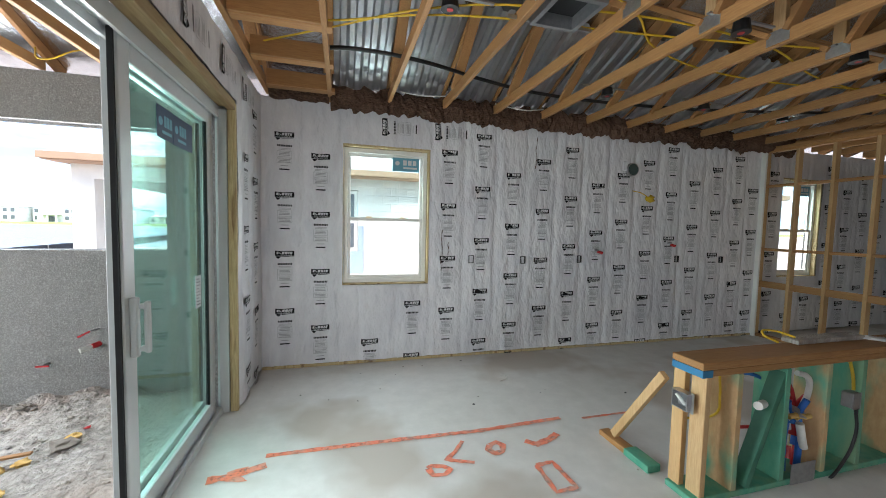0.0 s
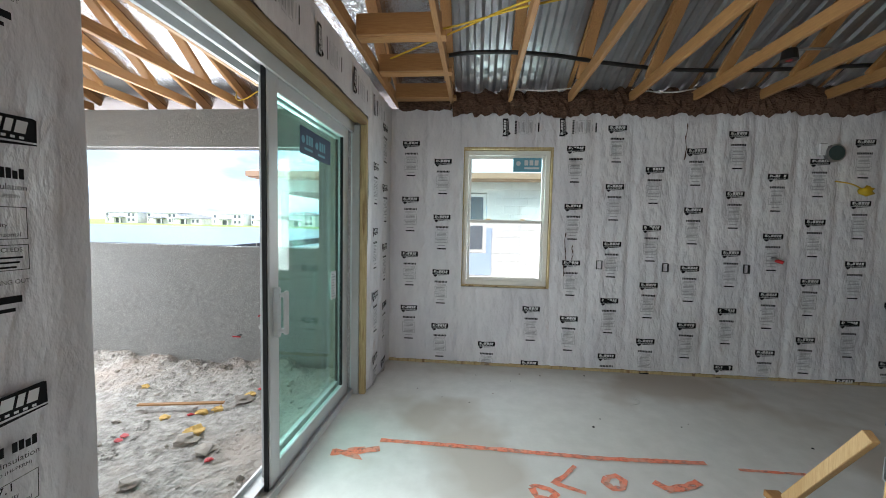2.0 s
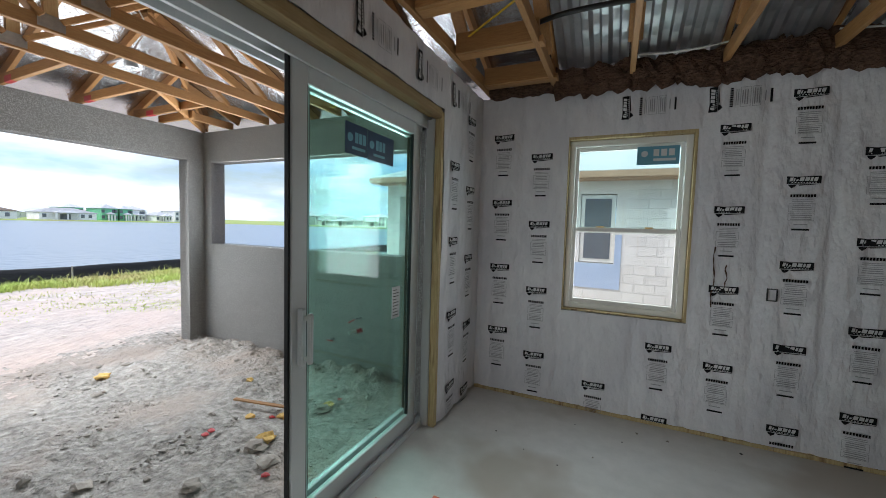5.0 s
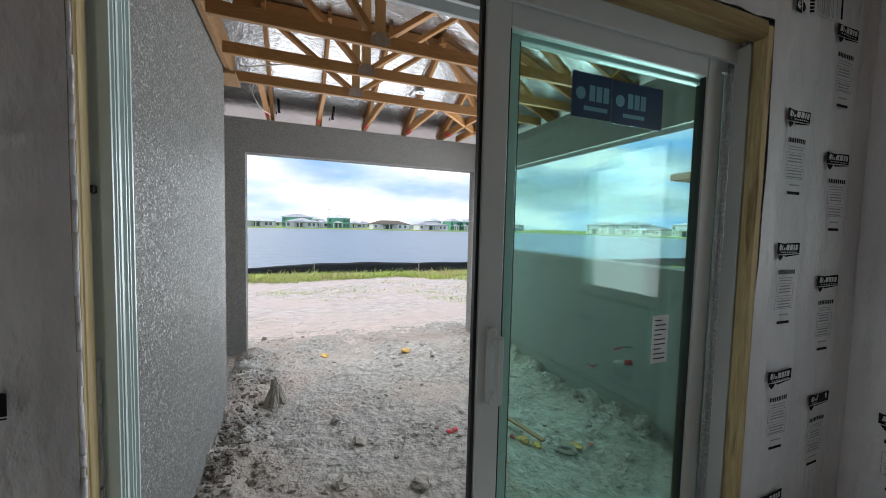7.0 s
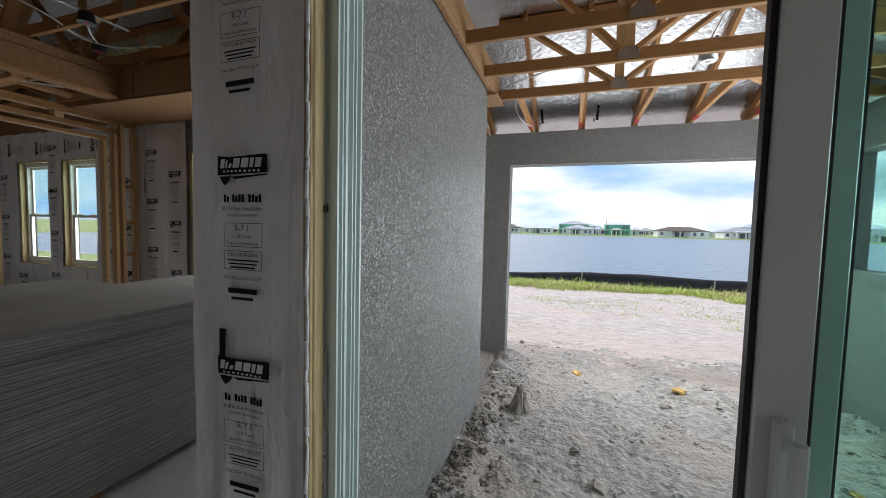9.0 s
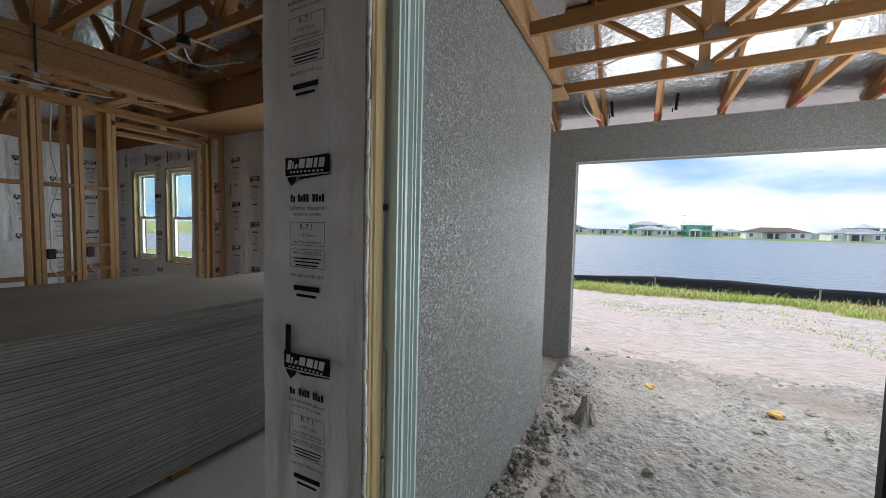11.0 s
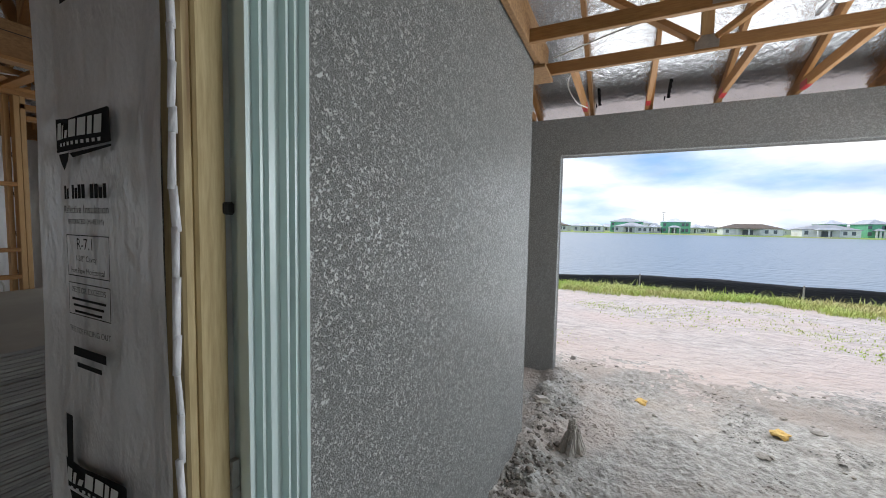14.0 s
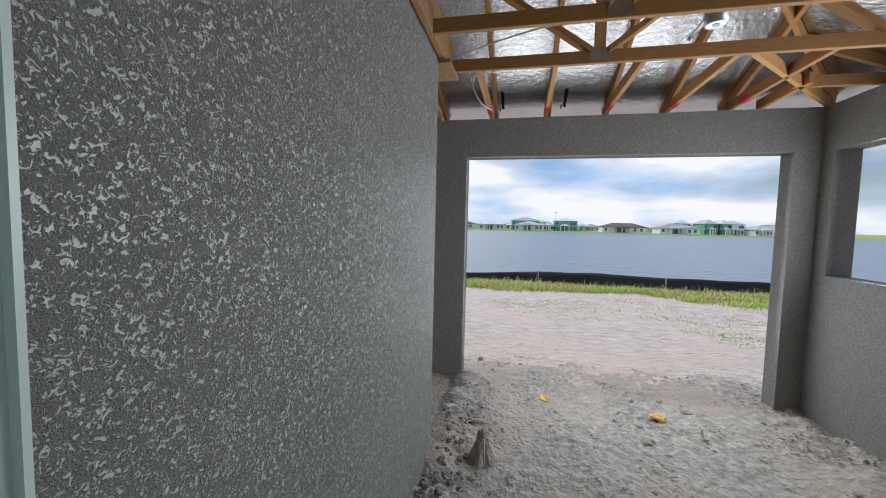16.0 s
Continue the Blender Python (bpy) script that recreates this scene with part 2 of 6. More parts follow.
# Wall white raised to make up for the missing light on lake-facing sides.
HOUSE_WHITE = material("far_house_wall", (0.86, 0.86, 0.85), (0.80, 0.80, 0.79), 0.9, bump=0, rand=0.15)
HOUSE_GREEN = material("green_sheathing_wrap", (0.20, 0.55, 0.33), (0.17, 0.50, 0.29), 0.8, bump=0)
HOUSE_ROOF = material("far_house_roof", (0.46, 0.47, 0.50), (0.40, 0.41, 0.44), 0.8, bump=0, rand=0.45)
HOUSE_BROWN = material("brown_shingle_roof", (0.16, 0.125, 0.10), (0.13, 0.10, 0.08), 0.9, bump=0)
# Dark glass lifted to grey: the haze of distance is in its colour.
HAZED_PANE = material("hazed_far_window", (0.16, 0.18, 0.20), rough=0.15, bump=0)

# stucco: grey render with knocked-down flecks, their caught light partly in a paler colour
STUCCO = bpy.data.materials.new("knockdown_stucco")
STUCCO.use_nodes = True
n, l = STUCCO.node_tree.nodes, STUCCO.node_tree.links
b = n["Principled BSDF"]
tc = n.new("ShaderNodeTexCoord")
v1, v2, v3 = n.new("ShaderNodeTexNoise"), n.new("ShaderNodeTexNoise"), n.new("ShaderNodeTexNoise")
for v, sc, de, di in ((v1, 92.0, 8.0, 1.2), (v2, 210.0, 5.0, 0.0), (v3, 9.0, 5.0, 0.3)):
    v.inputs["Scale"].default_value, v.inputs["Detail"].default_value, v.inputs["Distortion"].default_value = sc, de, di
    v.inputs["Roughness"].default_value = 0.62
    l.new(tc.outputs["Object"], v.inputs["Vector"])
cr, ca, cx = n.new("ShaderNodeValToRGB"), n.new("ShaderNodeValToRGB"), n.new("ShaderNodeMix")
cr.color_ramp.elements[0].position, cr.color_ramp.elements[1].position = 0.50, 0.56
ca.color_ramp.elements[0].color, ca.color_ramp.elements[1].color = (0.27, 0.266, 0.25, 1), (0.35, 0.346, 0.328, 1)
cx.data_type = "RGBA"
cx.inputs["B"].default_value = (0.50, 0.495, 0.478, 1)
mad = n.new("ShaderNodeMath")
mad.operation = "MULTIPLY_ADD"
rough_part, inv = n.new("ShaderNodeMath"), n.new("ShaderNodeMath")
rough_part.operation, inv.operation, inv.inputs[0].default_value = "MULTIPLY", "SUBTRACT", 1.0
l.new(cr.outputs["Color"], inv.inputs[1])
l.new(inv.outputs["Value"], rough_part.inputs[0])
l.new(v2.outputs["Fac"], rough_part.inputs[1])
mad.inputs[1].default_value = 0.9
bp = n.new("ShaderNodeBump")
bp.inputs["Strength"].default_value, bp.inputs["Distance"].default_value = 1.0, 0.018
rr = n.new("ShaderNodeMapRange")
rr.inputs["To Min"].default_value, rr.inputs["To Max"].default_value = 0.85, 0.36
l.new(v1.outputs["Fac"], cr.inputs["Fac"])
l.new(v3.outputs["Fac"], ca.inputs["Fac"])
l.new(ca.outputs["Color"], cx.inputs["A"])
l.new(cr.outputs["Color"], cx.inputs["Factor"])
l.new(cx.outputs["Result"], b.inputs["Base Color"])
l.new(cr.outputs["Color"], rr.inputs["Value"])
l.new(rr.outputs["Result"], b.inputs["Roughness"])
l.new(rough_part.outputs["Value"], mad.inputs[0])
l.new(cr.outputs["Color"], mad.inputs[2])
l.new(mad.outputs["Value"], bp.inputs["Height"])
l.new(bp.outputs["Normal"], b.inputs["Normal"])

# bare sandy soil: pale pink sand in the yard, grey with clods on the porch
SOIL = material("sandy_soil", (0.62, 0.55, 0.51), (0.40, 0.35, 0.325), 0.95, scale=5, stretch=(1.5, 0.8, 1), bump=1.0, bscale=9, bdist=0.07, spec=0.2, c3=(0.56, 0.46, 0.42), big=0.5, detail=12)
GREY_SOIL = material("grey_clodded_soil", (0.49, 0.465, 0.435), (0.235, 0.22, 0.20), 0.95, scale=14, bump=0.9, bscale=26, bdist=0.04, spec=0.2, c3=(0.43, 0.375, 0.335), big=1.3, detail=15, edge=(0.47, 0.62))

WATER = bpy.data.materials.new("lake_water")
WATER.use_nodes = True
n, l = WATER.node_tree.nodes, WATER.node_tree.links
b = n["Principled BSDF"]
b.inputs["Base Color"].default_value, b.inputs["Roughness"].default_value = (0.16, 0.20, 0.25, 1), 0.3
tc, mp, tx, bp = n.new("ShaderNodeTexCoord"), n.new("ShaderNodeMapping"), n.new("ShaderNodeTexNoise"), n.new("ShaderNodeBump")
mp.inputs["Scale"].default_value = (1.6, 0.5, 1)
tx.inputs["Scale"].default_value, tx.inputs["Detail"].default_value = 1.0, 4.0
bp.inputs["Strength"].default_value, bp.inputs["Distance"].default_value = 0.8, 0.25
l.new(tc.outputs["Object"], mp.inputs["Vector"])
l.new(mp.outputs["Vector"], tx.inputs["Vector"])
l.new(tx.outputs["Fac"], bp.inputs["Height"])
l.new(bp.outputs["Normal"], b.inputs["Normal"])


# ---- building helpers ----
def bx(bm, x0, x1, y0, y1, z0, z1, bevel=0.0, mi=0):
    vs = [bm.verts.new((x, y, z)) for z in (z0, z1) for y in (y0, y1) for x in (x0, x1)]
    fs = [bm.faces.new([vs[i] for i in q]) for q in ((0, 2, 3, 1), (4, 5, 7, 6), (0, 1, 5, 4), (2, 6, 7, 3), (0, 4, 6, 2), (1, 3, 7, 5))]
    for f in fs:
        f.material_index = mi
    if bevel:
        es = list({e for f in fs for e in f.edges})
        r = bmesh.ops.bevel(bm, geom=es, offset=bevel, segments=1, affect="EDGES")
        for f in r["faces"]:
            f.material_index = mi
    return bm


def box(*a, **k):
    return bx(bmesh.new(), *a, **k)


def stick(a, b, w, h, bm=None, up=(0, 0, 1), bevel=0.003):
    """A board from a to b, w across and h along up."""
    bm = bm or bmesh.new()
    a, b = Vector(a), Vector(b)
    d = (b - a).normalized()
    s = d.cross(Vector(up))
    s = (s if s.length > 1e-4 else d.cross(Vector((0, 1, 0)))).normalized()
    u = s.cross(d).normalized()
    vs = [bm.verts.new(p + s * (i * w / 2) + u * (j * h / 2)) for p in (a, b) for j in (-1, 1) for i in (-1, 1)]
    fs = [bm.faces.new([vs[i] for i in q]) for q in ((0, 2, 3, 1), (4, 5, 7, 6), (0, 1, 5, 4), (2, 6, 7, 3), (0, 4, 6, 2), (1, 3, 7, 5))]
    if bevel:
        bmesh.ops.bevel(bm, geom=list({e for f in fs for e in f.edges}), offset=bevel, segments=1, affect="EDGES")
    return bm


def part(name, bm, mat, parent=None, label=""):
    me = bpy.data.meshes.new(name)
    bmesh.ops.recalc_face_normals(bm, faces=bm.faces)
    bm.to_mesh(me)
    bm.free()
    for m in (mat if isinstance(mat, (list, tuple)) else (mat,)):
        me.materials.append(m)
    ob = new(name, me)
    ob.parent = parent
    return tagged(ob, label)


def solo(name, bm, mat, label, category="", group="", kind=""):
    return tagged(part(name, bm, mat), label, category, group, kind)


def thing(name, label, category="", group="", kind="", at=(0, 0, 0)):
    ob = new(name)
    ob.location = at
    ob.empty_display_size = 0.1
    return tagged(ob, label, category, group, kind)


def smooth(ob):
    for p in ob.data.polygons:
        p.use_smooth = True
    return ob


def tube(name, pts, r, mat, parent=None, label="", category="", group=""):
    cu = bpy.data.curves.new(name, "CURVE")
    cu.dimensions, cu.bevel_depth, cu.bevel_resolution, cu.resolution_u = "3D", r, 3, 6
    sp = cu.splines.new("BEZIER")
    sp.bezier_points.add(len(pts) - 1)
    for q, p in zip(sp.bezier_points, pts):
        q.co, q.handle_left_type, q.handle_right_type = p, "AUTO", "AUTO"
    cu.use_fill_caps = True
    tmp = bpy.data.objects.new(name, cu)
    me = bpy.data.meshes.new_from_object(tmp)
    bpy.data.objects.remove(tmp)
    me.materials.append(mat)
    ob = new(name, me)
    ob.parent = parent
    smooth(ob)
    return tagged(ob, label, category, group)


def cyl(bm, a, b, r0, r1=None, seg=16):
    a, b = Vector(a), Vector(b)
    q = (b - a).to_track_quat("Z", "Y").to_matrix().to_4x4()
    bmesh.ops.create_cone(bm, cap_ends=True, segments=seg, radius1=r0, radius2=r0 if r1 is None else r1, depth=(b - a).length, matrix=Matrix.Translation((a + b) / 2) @ q)
    return bm


def lump(r, seed, squash=0.6, sub=2):
    bm = bmesh.new()
    bmesh.ops.create_icosphere(bm, subdivisions=sub, radius=r)
    for v in bm.verts:
        k = 1 + 0.8 * noise.noise(v.co * (1.6 / r) + Vector((seed * 3.1, seed, 0))) + 0.25 * noise.noise(v.co * (4 / r) + Vector((seed, 0, 0)))
        v.co = Vector((v.co.x * k, v.co.y * k, v.co.z * k * squash))
    return bm


# ---- plan ----
YN, XW, XE, XPART, YS = 4.15, -0.79, 10.5, 6.05, -7.0
TOP, HEAD = 2.78, 2.375
XJ, YJ = -3.43, 0.80            # end and face of the rendered return wall
XL = -4.95                      # inner face of the porch's outer wall
GZ = -0.15


def roof_z(x, y):
    return 2.93 + 0.42 * min(4.35 - y, x + 5.15, y + 7.2)


def ground_z(x, y):
    if x > -1.0 and -7.2 < y < 4.35 or (x > XJ + 0.05 and -7.2 < y < YJ - 0.05):
        return GZ - 0.2
    z = GZ
    if x < -5.3 or y > 4.5:
        z -= 0.004 * min(max(-5.3 - x, 0), 6)
    d = -13.2 - x + 0.06 * abs(y)
    if d > 0 and y > -90:
        far = max(0.0, -198 - x) + max(0.0, y - 150)
        z = max(-1.9, z - 0.32 * d) if far <= 0 else min(-0.45, -1.9 + 0.35 * far)
    amp = 0.042 - 0.026 * min(1.0, max(0.0, (-4.9 - x) / 1.2))
    if x > -14:
        z += amp * noise.noise(Vector((x * 1.7, y * 1.7, 0))) + 0.55 * amp * noise.noise(Vector((x * 5.3, y * 5.3, 3))) + 0.42 * amp * noise.noise(Vector((x * 13, y * 13, 7))) + (0.22 * amp * max(0.0, noise.noise(Vector((x * 27, y * 27, 5)))) if x > -6.4 else 0)
        if x > -5 and 0.7 < y < 4.3:
            e = max(0, 1 - min(abs(y - YJ), abs(4.15 - y)) / 0.5)
            z += 0.10 * e * (0.35 + noise.noise(Vector((x * 4, y * 4, 9))) + 0.8 * abs(noise.noise(Vector((x * 14, y * 14, 2)))))
    return z


# ---- ground, water, distance ----
xs = np.unique(np.concatenate([np.arange(-6.4, -0.9, 0.032), np.arange(-14.5, -6.4, 0.11), np.arange(-0.9, 20, 4.0), [-16, -18, -22, -30, -60, -120, -190, -197, -198.5, -200, -202, -205, -230, -400, -1500, 60, 200, 1500]]))
ys = np.unique(np.concatenate([np.arange(0.6, 4.3, 0.032), np.arange(-6, 0.6, 0.2), np.arange(4.3, 14, 0.22), np.arange(-40, -6, 4.0), np.arange(14, 60, 4.0), [-1500, -400, -120, -90, -80, 90, 130, 149, 151, 153, 156, 180, 400, 1500]]))
gv = [(float(x), float(y), ground_z(float(x), float(y))) for y in ys for x in xs]
nx = len(xs)
gf = [(j * nx + i, j * nx + i + 1, (j + 1) * nx + i + 1, (j + 1) * nx + i) for j in range(len(ys) - 1) for i in range(nx - 1)]
gm = bpy.data.meshes.new("ground")
gm.from_pydata(gv, [], gf)
gm.materials.append(SOIL)
gm.materials.append(LAWN)
gm.materials.append(GREY_SOIL)
for p in gm.polygons:
    p.use_smooth = True
    c = p.center
    p.material_index = 1 if (c.x < -196 or c.y > 149 or c.y < -60 or c.y < -9 and -13.5 < c.x < -4) else 2 if c.x > -5.6 + 1.0 * noise.noise(Vector((c.x * 0.9, c.y * 0.9, 4))) + 0.8 * noise.noise(Vector((c.x * 4, c.y * 4, 1))) + 0.9 * noise.noise(Vector((c.x * 17, c.y * 17, 1))) and c.y < 4.6 else 0
ground = tagged(new("ground", gm), "bare sandy soil with clods, pale pinkish in the yard and grey on the porch", "ground", kind="structure")
solo("water", box(-199.5, -13.0, -1400, 152, -3.5, -0.95), WATER, "grey-blue lake with small wind ripples", "water", kind="structure")


# ---- walls ----
def wall(name, boxes, mat, label):
    bm = bmesh.new()
    for q in boxes:
        bx(bm, *q)
    return solo(name, bm, mat, label, "wall", kind="structure")


WIN = (0.0, 0.98, 0.87, 2.385)          # x0 x1 z0 z1 of the window by the door
WIN2 = (6.42, 7.32, 0.87, 2.385)
wall("wall_north", [(-1.0, WIN[0], YN + 0.03, 4.35, GZ, TOP), (WIN[0], WIN[1], YN + 0.03, 4.35, GZ, WIN[2]), (WIN[0], WIN[1], YN + 0.03, 4.35, WIN[3], TOP),
                    (WIN[1], WIN2[0], YN + 0.03, 4.35, GZ, TOP), (WIN2[0], WIN2[1], YN + 0.03, 4.35, GZ, WIN2[2]), (WIN2[0], WIN2[1], YN + 0.03, 4.35, WIN2[3], TOP), (WIN2[1], XE, YN + 0.03, 4.35, GZ, TOP)],
     STUCCO, "grey block wall behind printed white insulation film")
wall("wall_west", [(-1.0, XW - 0.03, 3.33, YN + 0.03, GZ, TOP), (-1.0, XW - 0.03, 0.62, 3.33, HEAD + 0.08, TOP), (-1.08, XW - 0.03, 0.55, 0.83, GZ, TOP)],
     STUCCO, "grey block wall round the sliding door opening")
wall("wall_return", [(XJ, -1.08, 0.60, YJ, GZ - 0.1, 2.83)], STUCCO, "grey textured stucco wall beside the sliding door")
WW = ((-6.3, -5.52), (-5.25, -4.47))
wall("wall_far_west", [(XJ, -3.25, -0.1, 0.60, GZ, TOP), (XJ, -3.25, -2.75, -0.1, 2.4, TOP), (XJ, -3.25, WW[1][1], -2.75, GZ, TOP), (XJ, -3.25, WW[0][1], WW[1][0], GZ, TOP),
                       (XJ, -3.25, YS, WW[0][0], GZ, TOP)] + [(XJ, -3.25, a, c, z0, z1) for a, c in WW for z0, z1 in ((GZ, 0.87), (2.385, TOP))],
     STUCCO, "grey block outer wall with two windows and a wide opening")
# The south wall's wide opening is out of view, added for the fill lamp.
wall("wall_south", [(XJ, 1.1, YS - 0.2, YS, GZ, TOP), (1.1, 4.7, YS - 0.2, YS, 2.45, TOP), (4.7, XE, YS - 0.2, YS, GZ, TOP)], PLASTER, "plain grey wall")
wall("wall_east", [(XE, XE + 0.2, YS - 0.2, 4.35, GZ, TOP)], PLASTER, "plain grey wall")
# porch walls
def pieced_wall(name, label, pieces):
    t = thing(name, label, "wall", kind="structure")
    for nm, q in pieces:
        part(nm, box(*q), STUCCO, t)
    return t


pieced_wall("wall_porch_west", "grey stucco porch wall with a wide opening to the lake", (
    ("pier", (XL - 0.2, XL, -0.1, 0.79, GZ - 0.15, 2.8)), ("lintel", (XL - 0.2, XL, 0.79, 3.93, 2.388, 2.8)), ("pier", (XL - 0.2, XL, 3.93, 4.35, GZ - 0.15, 2.8)),
    ("pier", (XL - 0.2, XL, -3.6, -3.3, GZ - 0.15, 2.8)), ("lintel", (XL - 0.2, XL, -3.3, -0.1, 2.37, 2.8))))
pieced_wall("wall_porch_north", "grey stucco half wall with an opening above it", (
    ("pier", (XL, -4.79, YN, 4.35, GZ - 0.15, 2.8)), ("half_wall", (-4.79, -1.6, YN, 4.35, GZ - 0.15, 1.235)), ("lintel", (-4.79, -1.6, YN, 4.35, 2.375, 2.8)), ("pier", (-1.6, -1.0, YN, 4.35, GZ - 0.15, 2.8))))
solo("floor", box(-1.05, XE, YS, 4.35, -0.25, 0.0), CONCRETE, "stained grey concrete slab with dust and pale patches", "floor", kind="structure")
solo("floor_wing", box(XJ, -1.05, YS, 0.62, -0.25, 0.0), CONCRETE, "stained grey concrete slab", "floor", kind="structure")


# ---- printed insulation film ----
FILMS = {}


def film(name, along, fixed, u0, u1, z0, z1, holes=(), flip=1, bay=0.405, start=0.0, puff=0.018):
    """A quilted sheet on a wall: along 'x' or 'y'; fixed: the wall's plane; flip: the way it bulges."""
    nu, nz = max(2, int((u1 - u0) / 0.027)), max(2, int((z1 - z0) / 0.05))
    us, zs = np.linspace(u0, u1, nu + 1), np.linspace(z0, z1, nz + 1)
    vs, fs = [], []
    def disp(u, z):
        ph = ((u - start) / bay) % 1.0
        e = min(ph, 1 - ph) * bay
        return puff * min(1.0, e / 0.035) + 0.008 * noise.noise(Vector((u * 3.2, z * 2.1, fixed))) + 0.004 * noise.noise(Vector((u * 9, z * 4.5, fixed + 4))) + 0.0012 * noise.noise(Vector((u * 24, z * 7, 1))) + 0.0055 * noise.noise(Vector((u * 13, z * 0.9, fixed + 9)))

    FILMS[name] = (along, fixed, flip, disp)
    for z in zs:
        for u in us:
            d = disp(u, z)
            zz = z + (0.012 * noise.noise(Vector((u * 6, 2, fixed))) if z in (zs[0], zs[-1]) else 0)
            vs.append((u, fixed + flip * d, zz) if along == "x" else (fixed + flip * d, u, zz))
    for j in range(nz):
        for i in range(nu):
            u, z = (us[i] + us[i + 1]) / 2, (zs[j] + zs[j + 1]) / 2
            if not any(a < u < c and p < z < q for a, c, p, q in holes):
                fs.append((j * (nu + 1) + i, j * (nu + 1) + i + 1, (j + 1) * (nu + 1) + i + 1, (j + 1) * (nu + 1) + i))
    me = bpy.data.meshes.new(name)
    me.from_pydata(vs, [], fs)
    me.materials.append(FILM)
    for p in me.polygons:
        p.use_smooth = True
    ob = tagged(new(name, me), "white quilted insulation film with black print on a wall", "insulation", kind="structure")
    return ob


def flag(bm, w, h, ox=0.0, oz=0.0, mi=0):
    """The black banner mark: a slanted block with a tail, drawn as a plain shape, in the plane y = 0."""
    k = [(-0.5, 0.0), (0.5, 0.08), (0.5, 0.95), (0.46, 1.0), (-0.2, 0.9), (-0.5, 1.0)]
    bm.faces.new([bm.verts.new((ox + a * w, 0, oz + c * h)) for a, c in k]).material_index = mi
    t = [(-0.46, -0.06), (-0.2, -0.06), (-0.24, -0.3), (-0.34, -0.55), (-0.42, -0.3)]
    bm.faces.new([bm.verts.new((ox + a * w, 0, oz + c * h)) for a, c in t]).material_index = mi
    t = [(-0.2, -0.08), (0.5, 0.02), (0.5, -0.04), (-0.12, -0.22)]
    bm.faces.new([bm.verts.new((ox + a * w, 0, oz + c * h)) for a, c in t]).material_index = mi


def rect(bm, x0, x1, z0, z1, y=0.0, mi=0):
    bm.faces.new([bm.verts.new((x, y, z)) for x, z in ((x0, z0), (x1, z0), (x1, z1), (x0, z1))]).material_index = mi


def print_mesh(w=0.185, words=False):
    bm = bmesh.new()
    flag(bm, w, 0.055)
    for a, c, top in ((-0.43, -0.34, 0.045), (-0.32, -0.28, 0.040), (-0.25, -0.19, 0.031), (-0.15, -0.02, 0.045), (0.01, 0.14, 0.045), (0.17, 0.24, 0.045), (0.27, 0.38, 0.045)):
        bm.faces.new([bm.verts.new((x * w, -0.001, z)) for x, z in ((a, 0.019), (c, 0.019), (c + 0.03, top), (a + 0.03, top))]).material_index = 2
    for i in range(9):
        rect(bm, (-0.36 + 0.085 * i) * w, (-0.315 + 0.085 * i) * w, 0.007, 0.0125, -0.001, 2)
    if not words:
        for i in range(9):
            rect(bm, (-0.36 + 0.085 * i) * w, (-0.30 + 0.085 * i) * w, -0.092, -0.072, 0, 0)
        rng = random.Random(5)
        for z in (-0.108, -0.12):
            rect(bm, -0.3 * w, 0.32 * w, z - 0.004, z, 0, 1)
        for z0, z1, hw in ((-0.195, -0.135, 0.38), (-0.255, -0.205, 0.38)):
            for q in ((-hw * w, hw * w, z0, z0 + 0.0025), (-hw * w, hw * w, z1 - 0.0025, z1), (-hw * w, -hw * w + 0.0025, z0, z1), (hw * w - 0.0025, hw * w, z0, z1)):
                rect(bm, *q, 0, 1)
            for k in range(3):
                ww = rng.uniform(0.15, 0.32) * w
                rect(bm, -ww, ww, z1 - 0.016 - 0.014 * k, z1 - 0.010 - 0.014 * k, 0, 1)
        rect(bm, -0.2 * w, 0.2 * w, -0.285, -0.279, 0, 1)
        rect(bm, -0.26 * w, 0.26 * w, -0.325, -0.312, 0, 0)
    me = bpy.data.meshes.new("print")
    bm.to_mesh(me)
    bm.free()
    for m in (INK, GREY_INK, LABEL_WHITE):
        me.materials.append(m)
    return me


PRINT = print_mesh()


def put_print(parent, m, me=None, step=3.0):
    along, fixed, flip, disp = FILMS[parent.name]
    me = (me or PRINT).copy()
    for v in me.vertices:
        p = m @ v.co
        lift = 0.011 + step * abs(v.co.y)
        if along == "x":
            p.y = fixed + flip * (disp(p.x, p.z) + lift)
        else:
            p.x = fixed + flip * (disp(p.y, p.z) + lift)
        v.co = p
    ob = new("print", me)
    ob.parent = parent
    return ob


fc = film("film_corner", "x", YN, XW, -0.004, 0.012, TOP, (), -1, start=-0.73, bay=0.36)
fn = film("film_north", "x", YN, -0.004, XPART - 0.03, 0.012, TOP, [(WIN[0] + 0.01, WIN[1] - 0.01, WIN[2] + 0.01, WIN[3] - 0.01)], -1, start=0.99, bay=0.394)
COLUMNS = [(-0.55, 0.64), (-0.20, 0.45), (0.32, 0.27), (0.79, 0.08), (1.19, 0.59), (1.60, 0.20), (1.99, 0.38), (2.39, 0.57), (2.78, 0.14), (3.17, 0.32), (3.55, 0.47), (3.95, 0.06), (4.34, 0.26), (4.73, 0.43), (5.13, 0.04), (5.53, 0.22), (5.83, 0.38)]
for x, z in COLUMNS:
    while z < 2.7:
        if not (WIN[0] - 0.05 < x < WIN[1] + 0.05 and z > WIN[2] - 0.07) and z > -0.2:
            put_print(fc if x < 0 else fn, pose(x, YN - 0.024, z - 0.055))
        z += 0.60
for x in (0.48, 1.07):
    put_print(fn, pose(x, YN - 0.024, 2.58, 0, -90, 0))
